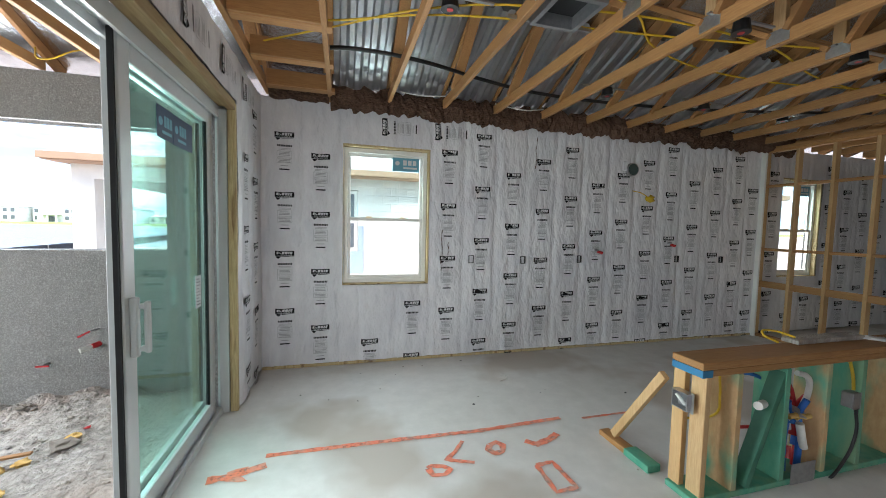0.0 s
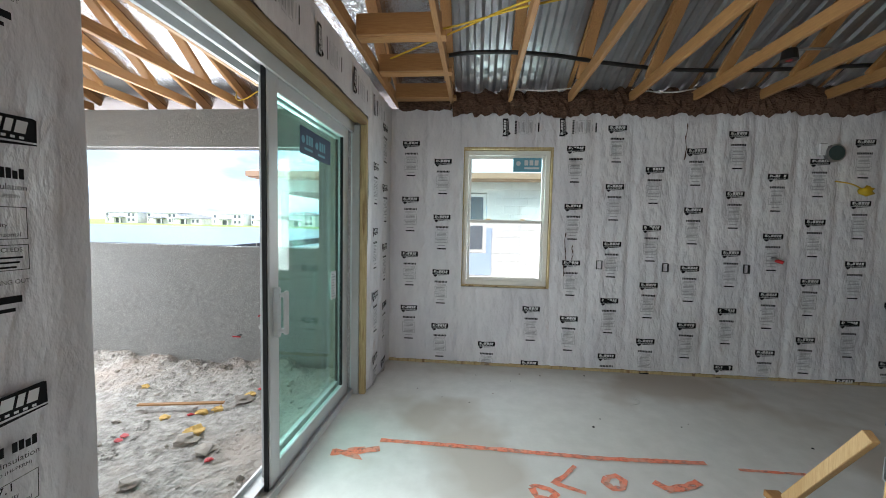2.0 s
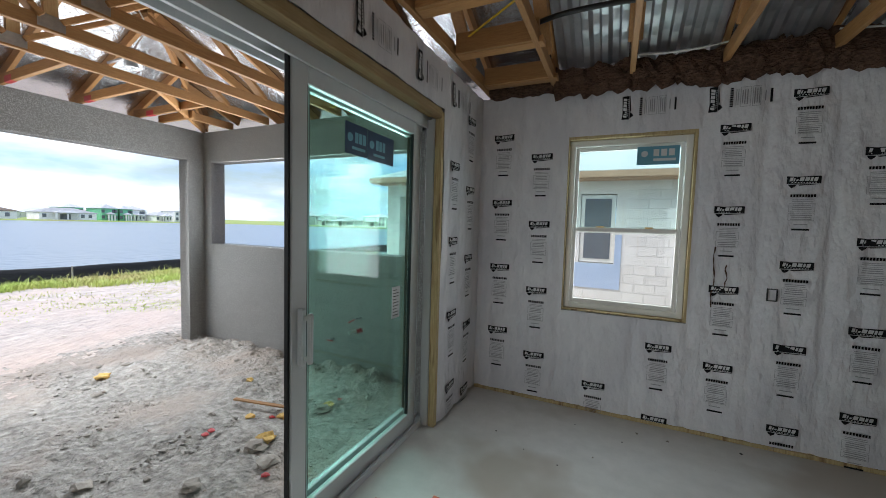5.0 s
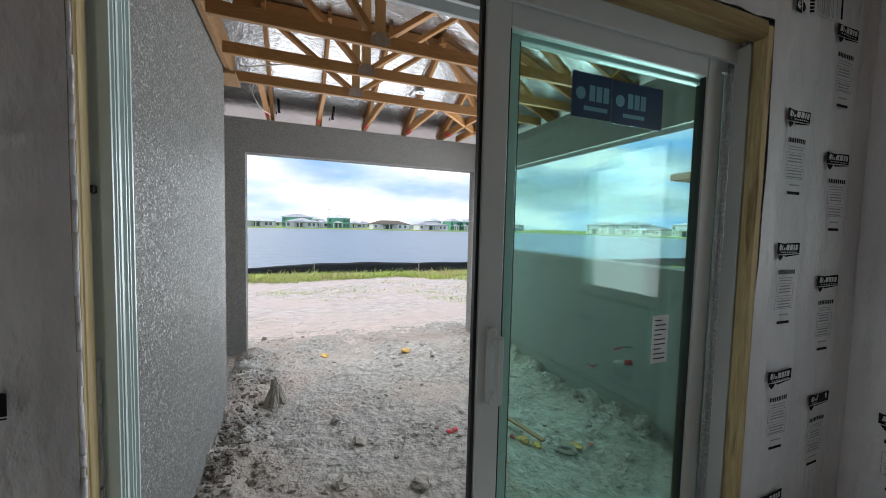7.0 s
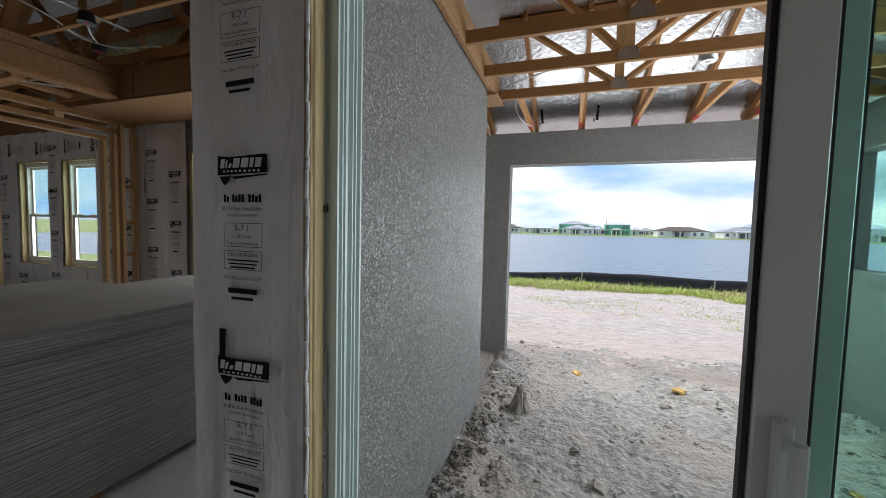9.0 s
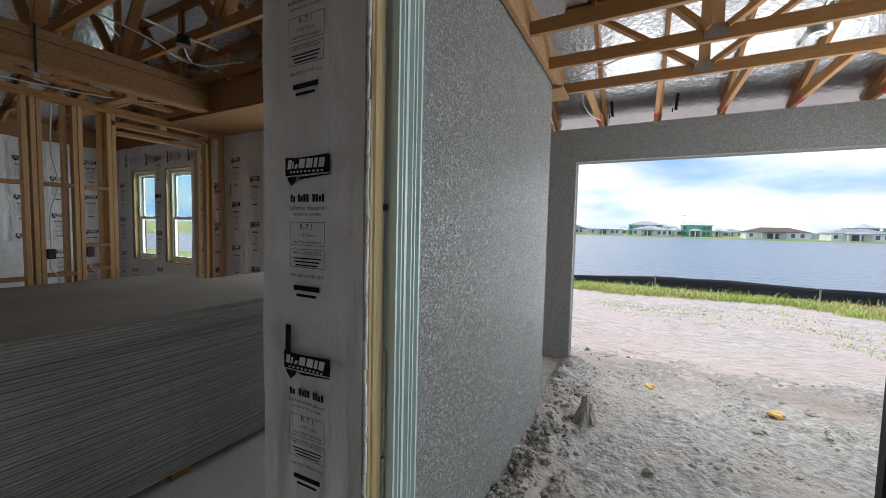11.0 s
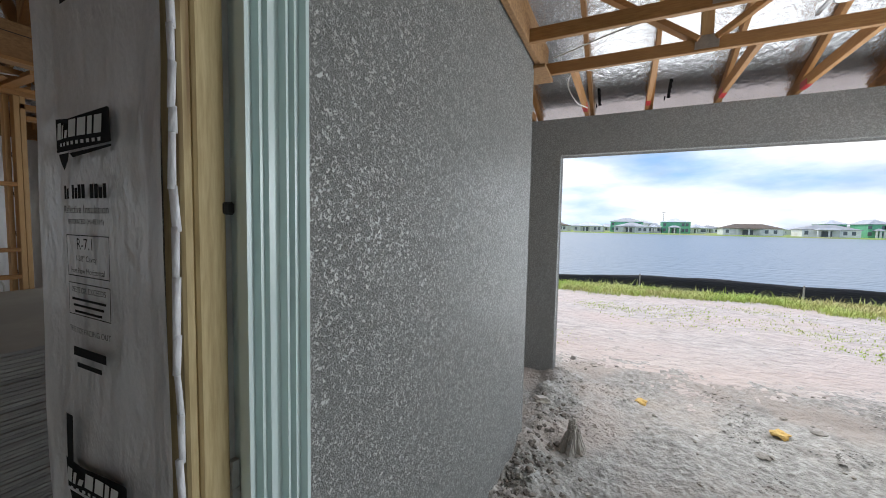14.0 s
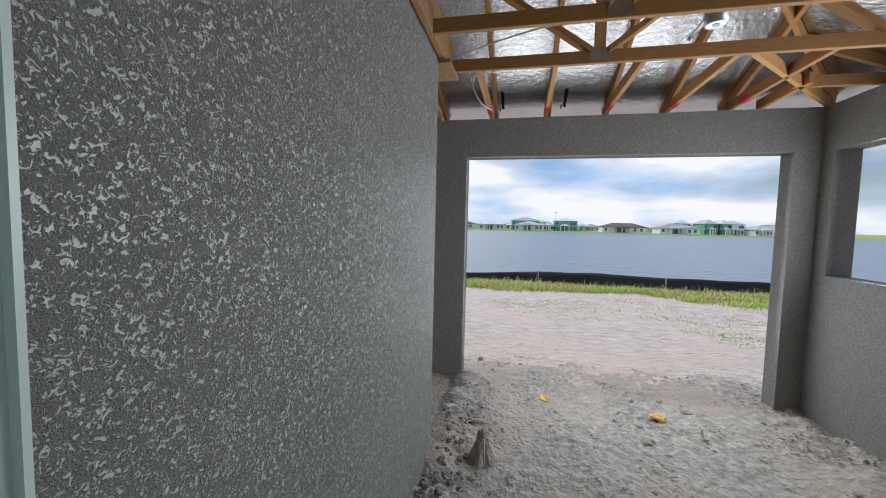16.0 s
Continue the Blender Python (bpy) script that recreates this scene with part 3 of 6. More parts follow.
fw = film("film_west", "y", XW, 3.30, YN - 0.01, 0.02, TOP, (), 1, start=3.305, bay=0.35)
for y, z in ((3.48, 0.24), (3.83, 0.08)):
    while z < 2.6:
        put_print(fw, pose(XW + 0.026, y, z, 0, 0, 90))
        z += 0.60
fh = film("film_header", "y", XW, 0.45, 3.30, HEAD + 0.07, TOP, (), 1, start=0.3, bay=3.2)
for y in (0.45, 1.05, 1.66, 2.26, 2.87, 3.44):
    put_print(fh, pose(XW + 0.026, y, 2.60, 0, -90, 90))
PYBASE = 0.50
fj = film("film_jamb", "y", XW - 0.016, PYBASE, 0.910, 0.0, HEAD + 0.07, (), 1, start=0.555, bay=0.28, puff=0.014)
NEARPRINT = print_mesh(0.185, True)
TEXTS = ((-0.100, 0.018, "Reflective Insulation"), (-0.117, 0.011, "PERFORATED (HI-PERM)"), (-0.158, 0.026, "R-7.1"), (-0.177, 0.013, "1-5/8\" Cavity"), (-0.197, 0.013, "Heat Flow Horizontal"),
         (-0.229, 0.013, "MEETS OR EXCEEDS"), (-0.296, 0.013, "THIS SIDE FACING OUT"))


def words(parent, text, size, m, mat=INK, align="CENTER"):
    cu = bpy.data.curves.new("words", "FONT")
    cu.body, cu.size, cu.align_x = text, size, align
    tmp = bpy.data.objects.new("words", cu)
    me = bpy.data.meshes.new_from_object(tmp)
    bpy.data.objects.remove(tmp)
    me.materials.append(mat)
    return put_print(parent, m, me, 0.0)


for z in (2.318, 1.740, 1.162, 0.584):
    put_print(fj, pose(XW + 0.024, 0.706, z - 0.055, 0, 0, 90), NEARPRINT)
    for dz, size, text in TEXTS:
        words(fj, text, size, pose(XW + 0.025, 0.706, z - 0.055 + dz, 90, 0, 90))
    bm = bmesh.new()
    for i in range(12):
        if i not in (2, 7):
            rect(bm, -0.068 + 0.0115 * i, -0.0585 + 0.0115 * i, -0.077, -0.055 - 0.005 * (i % 3 == 1))
    for z0, z1 in ((-0.203, -0.135), (-0.268, -0.214)):
        for q in ((-0.07, 0.07, z0, z0 + 0.0015), (-0.07, 0.07, z1 - 0.0015, z1), (-0.07, -0.0685, z0, z1), (0.0685, 0.07, z0, z1)):
            rect(bm, *q)
    for k in range(3):
        rect(bm, -0.058 + 0.006 * k, 0.058 - 0.006 * k, -0.243 - 0.010 * k, -0.239 - 0.010 * k)
    rect(bm, -0.053, 0.053, -0.336, -0.321)
    rect(bm, -0.040, 0.040, -0.354, -0.346)
    if z == 1.162:
        rect(bm, -0.085, -0.06, 0.05, 0.135)
    me = bpy.data.meshes.new("print")
    bm.to_mesh(me)
    bm.free()
    me.materials.append(INK)
    put_print(fj, pose(XW, 0.706, z - 0.055, 0, 0, 90), me)
# film on other walls seen through the studs
fe = film("film_east_room", "x", YN, XPART + 0.06, XE, 0.02, TOP, [(WIN2[0] + 0.01, WIN2[1] - 0.01, WIN2[2], WIN2[3])], -1, start=0.1)
for i in range(9):
    z = (0.25 * i) % 0.6
    while z < 2.6:
        x = 6.25 + 0.405 * i
        if not (WIN2[0] - 0.1 < x < WIN2[1] + 0.1 and z > WIN2[2] - 0.1):
            put_print(fe, pose(x, YN - 0.024, z))
        z += 0.6
fx = film("film_far_west", "y", -3.25, YS, -2.80, 0.02, TOP, [(a + 0.01, c - 0.01, 0.88, 2.375) for a, c in WW], 1, start=0.1)
for i in range(10):
    y, z = -2.98 - 0.405 * i, 0.3 + (0.27 * i) % 0.6
    while z < 2.6:
        if not any(a - 0.1 < y < c + 0.1 for a, c in WW) or z < 0.7:
            put_print(fx, pose(-3.25 + 0.026, y, z, 0, 0, 90))
        z += 0.6
for y in (-6.45, -5.75, -5.1, -4.5):
    put_print(fx, pose(-3.25 + 0.026, y, 2.55, 0, -90, 90))
fs_ = film("film_south", "x", YS, -3.2, 2.0, 0.02, TOP, (), 1, start=0.1)
for i in range(9):
    x, z = -2.9 + 0.405 * i, 0.1 + (0.27 * i) % 0.6
    while z < 2.6:
        put_print(fs_, pose(x, YS + 0.026, z, 0, 0, 180))
        z += 0.6
film("film_return", "x", 0.60, -3.2, XW - 0.02, 0.0, TOP, (), -1, start=0.1)

solo("baseboard", box(XW + 0.02, XPART - 0.05, YN - 0.03, YN + 0.025, 0.0, 0.03, bevel=0.003), TREATED, "raw timber strip at the foot of the film", "trim", kind="structure")

solo("corner_strip", box(5.965, 6.0, 4.07, 4.145, 0.0, 2.74, bevel=0.004), VINYL, "white upright strip at the end of the film", "trim", kind="structure")

# ---- roof: foil-faced sheathing on three hip slopes ----
def slope(name, pts):
    bm = bmesh.new()
    lo = [bm.verts.new(p) for p in pts]
    hi = [bm.verts.new((p[0], p[1], p[2] + 0.02)) for p in pts]
    bm.faces.new(lo)
    bm.faces.new(hi[::-1])
    for i in range(len(pts)):
        bm.faces.new((lo[i], lo[(i + 1) % len(pts)], hi[(i + 1) % len(pts)], hi[i]))
    return solo(name, bm, FOIL, "silver foil-faced roof sheathing seen from below", "roof", kind="structure")


RX, RY = 0.625, -1.425
ze, zr = roof_z(-5.6, 4.8), roof_z(RX, RY)
slope("roof_west", [(-5.6, 4.8, ze), (RX, RY, zr), (-5.6, -7.65, ze)])
slope("roof_north", [(-5.6, 4.8, ze), (11.2, 4.8, ze), (11.2, RY, zr), (RX, RY, zr)])
slope("roof_south", [(-5.6, -7.65, ze), (RX, RY, zr), (11.2, RY, zr), (11.2, -7.65, ze)])
solo("roof_gable", box(10.72, 10.8, YS, 4.35, 2.8, 5.2), OSB, "plain strand board closing the roof end", "roof", kind="structure")


solo("eave_board", box(XJ, XE, YS - 0.2, YS + 0.06, 2.785, 3.2), OSB, "strand board closing the eave above the wall", "trim", kind="structure")
solo("attic_board", box(XJ + 0.02, -3.27, YS, 0.58, 2.785, 3.55), OSB, "strand board closing the attic above the wall", "trim", kind="structure")

# ---- trusses ----
def truss(x, y0, y1, cat_group, lift=None):
    """A truss along y; south of lift its bottom chord sits a step higher, on the clad beam."""
    t = thing("roof_truss", "pine roof truss with metal connector plates resting on the walls", "truss", cat_group, at=(x, y1, 2.8))
    inv = Matrix.Translation((-x, -y1, -2.8))

    def add(name, bm, mat, label=""):
        bm.transform(inv)
        return part(name, bm, mat, t, label)
    if lift is None:
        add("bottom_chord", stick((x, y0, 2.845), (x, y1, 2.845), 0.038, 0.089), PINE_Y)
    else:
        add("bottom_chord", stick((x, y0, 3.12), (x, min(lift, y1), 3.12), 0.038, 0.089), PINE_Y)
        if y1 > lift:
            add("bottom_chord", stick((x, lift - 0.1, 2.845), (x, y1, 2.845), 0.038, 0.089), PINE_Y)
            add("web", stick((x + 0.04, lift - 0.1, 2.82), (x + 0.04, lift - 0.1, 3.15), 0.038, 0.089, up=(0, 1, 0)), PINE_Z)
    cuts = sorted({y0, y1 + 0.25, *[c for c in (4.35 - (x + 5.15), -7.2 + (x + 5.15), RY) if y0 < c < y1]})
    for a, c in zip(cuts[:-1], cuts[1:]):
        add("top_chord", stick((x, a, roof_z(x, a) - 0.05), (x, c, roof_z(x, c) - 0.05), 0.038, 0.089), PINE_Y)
    step = 1.15
    y, up, last = y1 - 0.5, True, None
    k = 0
    while y > y0 + 0.15:
        zt = roof_z(x, y) - 0.09
        zb = 2.88 if lift is None or y > lift else 3.155
        if k % 2 == 0 and zt > 3.2:
            add("web", stick((x, y, zb), (x, y, zt), 0.038, 0.075, up=(0, 1, 0)), PINE_Z)
            add("plate", box(x - 0.022, x + 0.022, y - 0.07, y + 0.07, zb - 0.065, zb + 0.025), GALV)
        ny = y - step * 0.75
        if ny > y0 + 0.05 and zt > 3.1:
            zn = roof_z(x, ny) - 0.09
            add("web", stick((x, y - 0.05, zb) if k % 2 == 0 else (x, y, zt), (x, ny, zn) if k % 2 == 0 else (x, ny + 0.05, zb), 0.038, 0.089, up=(1, 0, 0)), PINE_Y)
        y, k = ny, k + 1
    return t


XT = [-0.11 + 0.594 * i for i in range(18)]
for x in XT:
    truss(x, YS, YN, "indoor trusses", 0.3 if x < 1.2 else None)
truss(-0.70, YS, YN, "indoor trusses", 0.3)
for x in (-1.3, -1.9, -2.5, -3.07):
    truss(x, 0.84, YN, "porch trusses")
    truss(x, YS, 0.70, "wing trusses", 0.75)
truss(-3.66, 0.84, YN, "porch trusses")
for y in (0.46, 1.05, 1.63, 2.23, 2.81, 3.37):
    t = thing("jack_truss", "short pine jack truss from the porch wall to the girder", "truss", "jack trusses", at=(-4.95, y, 2.8))
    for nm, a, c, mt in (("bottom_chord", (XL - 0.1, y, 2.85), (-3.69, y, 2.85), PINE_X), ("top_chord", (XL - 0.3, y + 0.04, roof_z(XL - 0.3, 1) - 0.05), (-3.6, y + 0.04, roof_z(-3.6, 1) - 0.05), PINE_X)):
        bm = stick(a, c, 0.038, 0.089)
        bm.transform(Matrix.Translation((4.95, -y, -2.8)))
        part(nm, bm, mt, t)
    part("paint_mark", box(0.12 + 0.1 * (y % 0.7), 0.26 + 0.1 * (y % 0.7), -0.0205, 0.0205, 0.0035, 0.06), RED_PLASTIC, t, "red crayon mark")
t = thing("hip_jack", "pine hip rafter with short jacks at the porch corner", "rafter", at=(-4.9, 4.1, 2.8))
for nm, a, c, mt in (("rafter", (-5.1, 4.3, 2.9), (-3.6, 2.8, roof_z(-3.6, 2.8) - 0.06), PINE_X), ("bottom_chord", (-4.98, 4.18, 2.85), (-3.69, 2.9, 2.85), PINE_X), ("jack", (-4.4, 4.2, 2.85), (-4.4, 3.55, 2.85), PINE_Y), ("jack", (-4.4, 4.3, 2.93), (-4.4, 3.55, 3.2), PINE_Y), ("jack", (-5.0, 3.62, 2.85), (-4.3, 3.62, 2.85), PINE_X)):
    bm = stick(a, c, 0.038, 0.089)
    bm.transform(Matrix.Translation((4.9, -4.1, -2.8)))
    part(nm, bm, mt, t)
# ladder blocking beside the porch wall
for y in (0.75, 1.4, 2.0, 2.62, 3.22, 3.86):
    t = thing("ladder_block", "pair of short pine blocks nailed between trusses", "blocking", "ladder blocking", at=(-0.4, y, 2.8))
    part("block", stick((-0.27, 0, 0.075), (0.31, 0, 0.075), 0.038, 0.14), PINE_X, t)
    part("block", stick((-0.27, 0.05, 0.02), (0.34, 0.05, 0.02), 0.089, 0.038), PINE_X, t)
# ledger on the return wall
t = thing("ledger_beam", "doubled pine ledger with strand board packing on the stucco wall", "beam", at=(-2.4, 0.83, 2.8))
part("board", box(-1.32, 1.5, -0.02, 0.02, 0.0, 0.235, bevel=0.004), OSB, t)
part("board", box(-1.32, 1.5, -0.062, -0.022, 0.03, 0.26, bevel=0.004), PINE_X, t)
part("block", box(-1.34, -1.0, -0.12, 0.06, -0.03, -0.003, bevel=0.003), OSB, t)


# ---- foil baffles and batts at the eave ----
def baffle(x):
    bm = bmesh.new()
    nu, nv, w, ln = 36, 14, 0.53, 1.15
    gr = []
    for j in range(nv + 1):
        row = []
        for i in range(nu + 1):
            u, v = i / nu, j / nv
            rib = 0.028 * max(0.0, min(1.0, 2.2 * math.sin(u * math.pi * 8) + 0.5)) + (0.010 if (v * 5) % 1 < 0.18 else 0)
            y = 4.10 - v * ln * 0.92
            row.append(bm.verts.new((x + (u - 0.5) * w, y, roof_z(x, y) - 0.10 - 0.028 + rib + 0.012 * noise.noise(Vector((x * 3 + u * 2, v * 3, 0))))))
        gr.append(row)
    for j in range(nv):
        for i in range(nu):
            bm.faces.new((gr[j][i], gr[j][i + 1], gr[j + 1][i + 1], gr[j + 1][i]))
    r = bmesh.ops.solidify(bm, geom=bm.faces[:], thickness=0.003)
    return solo("vent_baffle", bm, BAFFLE, "grey ribbed foil vent baffle stapled between trusses", "baffle", "eave baffles")


for x in XT[:11]:
    baffle(x + 0.297)


def batt(x0, x1, seed, y0=3.98, y1=4.16, z0=2.70, z1=2.93):
    bm = bmesh.new()
    nu, nv = max(4, int((x1 - x0) / 0.035)), 14
    ring = []
    for i in range(nu + 1):
        x = x0 + (x1 - x0) * i / nu
        row = []
        for j in range(nv):
            a = 2 * math.pi * j / nv
            cy, cz = (y0 + y1) / 2, (z0 + z1) / 2
            p = Vector((x, cy + (y1 - y0) / 2 * math.cos(a), cz + (z1 - z0) / 2 * math.sin(a)))
            k = 1 + 0.5 * noise.noise(p * 9 + Vector((seed, 0, 0))) + 0.45 * noise.noise(p * 26)
            row.append(bm.verts.new((x + 0.02 * noise.noise(p * 12), cy + (p.y - cy) * k, cz + (p.z - cz) * k)))
        ring.append(row)
    for i in range(nu):
        for j in range(nv):
            bm.faces.new((ring[i][j], ring[i + 1][j], ring[i + 1][(j + 1) % nv], ring[i][(j + 1) % nv]))
    bm.faces.new(ring[0])
    bm.faces.new(ring[-1][::-1])
    return solo("insulation_batt", bm, BATT, "brown fibrous insulation batt stuffed along the wall top", "insulation", "eave batts")


for i, x in enumerate(XT[:11]):
    batt(x + 0.005, x + 0.60, i * 3.7)
batt(-0.68, -0.12, 91, 4.02, 4.16, 2.76, 2.86)


# ---- windows ----
def window(name, x0, x1, z0, z1, y, turn=None, sticker=True):
    """Single-hung window in an opening along x at depth y; parts in local axes from its lower left corner."""
    t = thing(name, "white vinyl single-hung window with a raw timber lining", "window", kind="structure", at=(x0, y, z0))
    if turn:
        t.matrix_basis = turn
    w, h = x1 - x0, z1 - z0
    bm = bmesh.new()
    for q in ((0, 0.028, -0.06, 0.06, 0, h), (w - 0.028, w, -0.06, 0.06, 0, h), (0.028, w - 0.028, -0.06, 0.06, h - 0.028, h), (0.028, w - 0.028, -0.06, 0.06, 0, 0.012)):
        bx(bm, *q, bevel=0.002)
    part("lining", bm, TREATED, t, "raw timber lining")
    f0, f1, g0, g1 = 0.03, w - 0.03, 0.014, h - 0.03
    bm = bmesh.new()
    for q in ((f0, f0 + 0.045, 0.0, 0.07, g0, g1), (f1 - 0.045, f1, 0.0, 0.07, g0, g1), (f0 + 0.045, f1 - 0.045, 0.0, 0.07, g1 - 0.05, g1), (f0 + 0.045, f1 - 0.045, 0.0, 0.07, g0, g0 + 0.05)):
        bx(bm, *q, bevel=0.003)
    part("window_frame", bm, VINYL, t)
    mid = g0 + 0.46 * (g1 - g0)
    for nm, a, c, yy in (("upper_sash", mid, g1 - 0.05, 0.045), ("lower_sash", g0 + 0.05, mid + 0.045, 0.015)):
        bm = bmesh.new()
        s0, s1 = f0 + 0.047, f1 - 0.047
        for q in ((s0, s0 + 0.03, yy, yy + 0.025, a, c), (s1 - 0.03, s1, yy, yy + 0.025, a, c), (s0 + 0.03, s1 - 0.03, yy, yy + 0.025, c - 0.035, c), (s0 + 0.03, s1 - 0.03, yy, yy + 0.025, a, a + 0.035)):
            bx(bm, *q, bevel=0.003)
        sash = part(nm, bm, VINYL, t)
        pane = part("pane", box(s0 + 0.028, s1 - 0.028, yy + 0.009, yy + 0.015, a + 0.033, c - 0.033), SEA_GLASS if nm == "upper_sash" else CLEAR_GLASS, sash)
        pane.visible_shadow = False
        if nm == "lower_sash":
            for q in (0.28, 0.66):
                part("sash_lock", box(w * q, w * q + 0.06, -0.005, 0.02, c, c + 0.012, bevel=0.003), YELLOW_FOAM, sash)
    if sticker:
        s = part("sticker", box(w - 0.42, w - 0.115, 0.038, 0.041, h - 0.25, h - 0.10), PALE_BLUE, t, "blue maker's sticker on the glass")
        bm = bmesh.new()
        for i in range(3):
            bx(bm, w - 0.30 + 0.055 * i, w - 0.26 + 0.055 * i, 0.0355, 0.0375, h - 0.18, h - 0.125)
        bx(bm, w - 0.30, w - 0.14, 0.0355, 0.0375, h - 0.22, h - 0.20)
        cyl(bm, (w - 0.365, 0.0355, h - 0.16), (w - 0.365, 0.0375, h - 0.16), 0.025)
        part("print", bm, LABEL_WHITE, s)
    return t


window("window_1", WIN[0], WIN[1], WIN[2], WIN[3], YN + 0.06)
window("window_2", WIN2[0], WIN2[1], WIN2[2], WIN2[3], YN + 0.06)
for i, (a, c) in enumerate(WW):
    window("window_%d" % (3 + i), a, c, 0.87, 2.385, 0, pose(-3.31, a, 0.87, 0, 0, 90), False)

# ---- sliding door ----
door = thing("door_1", "open white-framed sliding glass door with green tinted glass", "sliding door", kind="structure", at=(-0.98, 2.0, 0))


def local(bm):
    bm.transform(Matrix.Translation((0.98, -2.0, 0)))
    return bm


def panel(name, x, y0, y1, z0, z1, st, mirror=False):
    bm = bmesh.new()
    for q in ((x - 0.02, x + 0.02, y0, y0 + st, z0, z1), (x - 0.02, x + 0.02, y1 - st, y1, z0, z1), (x - 0.02, x + 0.02, y0 + st, y1 - st, z1 - 0.105, z1), (x - 0.02, x + 0.02, y0 + st, y1 - st, z0, z0 + 0.115)):
        bx(bm, *q, bevel=0.004)
    p = part(name, local(bm), WHITE_FRAME, door)
    bm = bmesh.new()
    for q in ((x - 0.012, x + 0.012, y0 + st - 0.002, y0 + st + 0.008, z0 + 0.11, z1 - 0.10), (x - 0.012, x + 0.012, y1 - st - 0.008, y1 - st + 0.002, z0 + 0.11, z1 - 0.10)):
        bx(bm, *q)
    part("gasket", local(bm), SEAL, p)
    g = part("pane", local(box(x - 0.004, x + 0.004, y0 + st + 0.001, y1 - st - 0.001, z0 + 0.116, z1 - 0.106)), GREEN_GLASS, p)
    return p


p = panel("sliding_panel", -0.95, 1.97, 3.20, 0.03, 2.345, 0.096)
part("edge_seal", local(box(-0.962, -0.940, 1.955, 1.968, 0.03, 2.345)), SEAL, p)
bm = bmesh.new()
bx(bm, -0.93, -0.895, 2.0, 2.03, 0.89, 1.17, bevel=0.006)
h = part("pull_handle", local(bm), WHITE_FRAME, p, "white pull handle")
bm = bmesh.new()
for z in (0.915, 1.115):
    bx(bm, -0.895, -0.86, 2.008, 2.034, z, z + 0.024, bevel=0.004)
bx(bm, -0.875, -0.852, 2.006, 2.036, 0.905, 1.15, bevel=0.007)
part("grip", local(bm), WHITE_FRAME, h)
p2 = panel("fixed_panel", -1.02, 2.06, 3.27, 0.03, 2.345, 0.09)
for (y0, y1, z0, z1), x, pp in (((2.352, 2.552, 1.972, 2.145), -0.944, p), ((2.556, 2.842, 1.968, 2.142), -0.944, p)):
    s = part("sticker", local(box(x, x + 0.002, y0, y1, z0, z1)), BLUE_LABEL, pp, "dark blue maker's sticker")
    bm = bmesh.new()
    for i in range(3):
        bx(bm, x + 0.0025, x + 0.0035, y0 + 0.085 + 0.036 * i, y0 + 0.113 + 0.036 * i, z1 - 0.105, z1 - 0.045)
    cyl(bm, (x + 0.0025, y0 + 0.042, z1 - 0.08), (x + 0.0035, y0 + 0.042, z1 - 0.08), 0.024)
    bx(bm, x + 0.0025, x + 0.0035, y0 + 0.06, y0 + 0.18, z0 + 0.03, z0 + 0.046)
    part("print", local(bm), PALE_BLUE, s)
s = part("sticker", local(box(-0.944, -0.942, 2.86, 2.96, 0.93, 1.15)), LABEL_WHITE, p, "white paper label on the glass")
bm = bmesh.new()
for i in range(9):
    bx(bm, -0.9415, -0.941, 2.872, 2.872 + (0.07 if i % 3 else 0.045), 1.125 - 0.022 * i, 1.130 - 0.022 * i)
part("print", local(bm), INK, s)
# outer frame: head, sill track and stepped jambs
bm = bmesh.new()
bx(bm, -1.09, -0.905, 0.87, 3.36, HEAD - 0.015, HEAD + 0.03, bevel=0.003)
for x in (-1.085, -1.0, -0.91):
    bx(bm, x - 0.006, x + 0.012, 0.87, 3.36, HEAD - 0.06, HEAD - 0.014)
part("head_track", local(bm), WHITE_FRAME, door)
bm = bmesh.new()
bx(bm, -1.10, -0.895, 0.87, 3.36, -0.01, 0.022, bevel=0.003)
for x in (-1.085, -0.985, -0.905):
    bx(bm, x - 0.004, x + 0.010, 0.87, 3.36, 0.022, 0.048)
part("sill_track", local(bm), WHITE_FRAME, door)
bm = bmesh.new()
bx(bm, -1.011, -0.893, 0.803, 0.931, 0.0, HEAD, bevel=0.002)
for x, w in ((-0.889, 0.0040), (-0.912, 0.0025), (-0.932, 0.0060), (-0.964, 0.0025), (-0.982, 0.0025), (-1.010, 0.0040)):
    bx(bm, x - w, x + w, 0.925, 0.948, 0.0, HEAD)
for x0, x1 in ((-0.934, -0.918), (-0.976, -0.968)):
    bx(bm, x0, x1, 0.929, 0.936, 0.0, HEAD, bevel=0.002)
part("jamb", local(bm), JAMB, door, "pale green-white finned jamb")
bm = bmesh.new()
for x0, x1, d in ((-1.078, -1.052, 0.026), (-1.052, -1.024, 0.010), (-1.024, -1.016, 0.022), (-1.016, -0.985, 0.008), (-0.985, -0.977, 0.022), (-0.977, -0.945, 0.010), (-0.945, -0.915, 0.036)):
    bx(bm, x0, x1, 3.352 - d, 3.382, 0.0, HEAD, bevel=0.002)
part("jamb", local(bm), JAMB, door, "pale green-white stepped jamb")
bm = bmesh.new()
for z in (1.0, 0.86, 0.7):
    bx(bm, -0.921, -0.908, 0.932, 0.938, z - 0.05, z + 0.05, bevel=0.002)
part("strike_plate", local(bm), GALV, door, "metal strike plates")
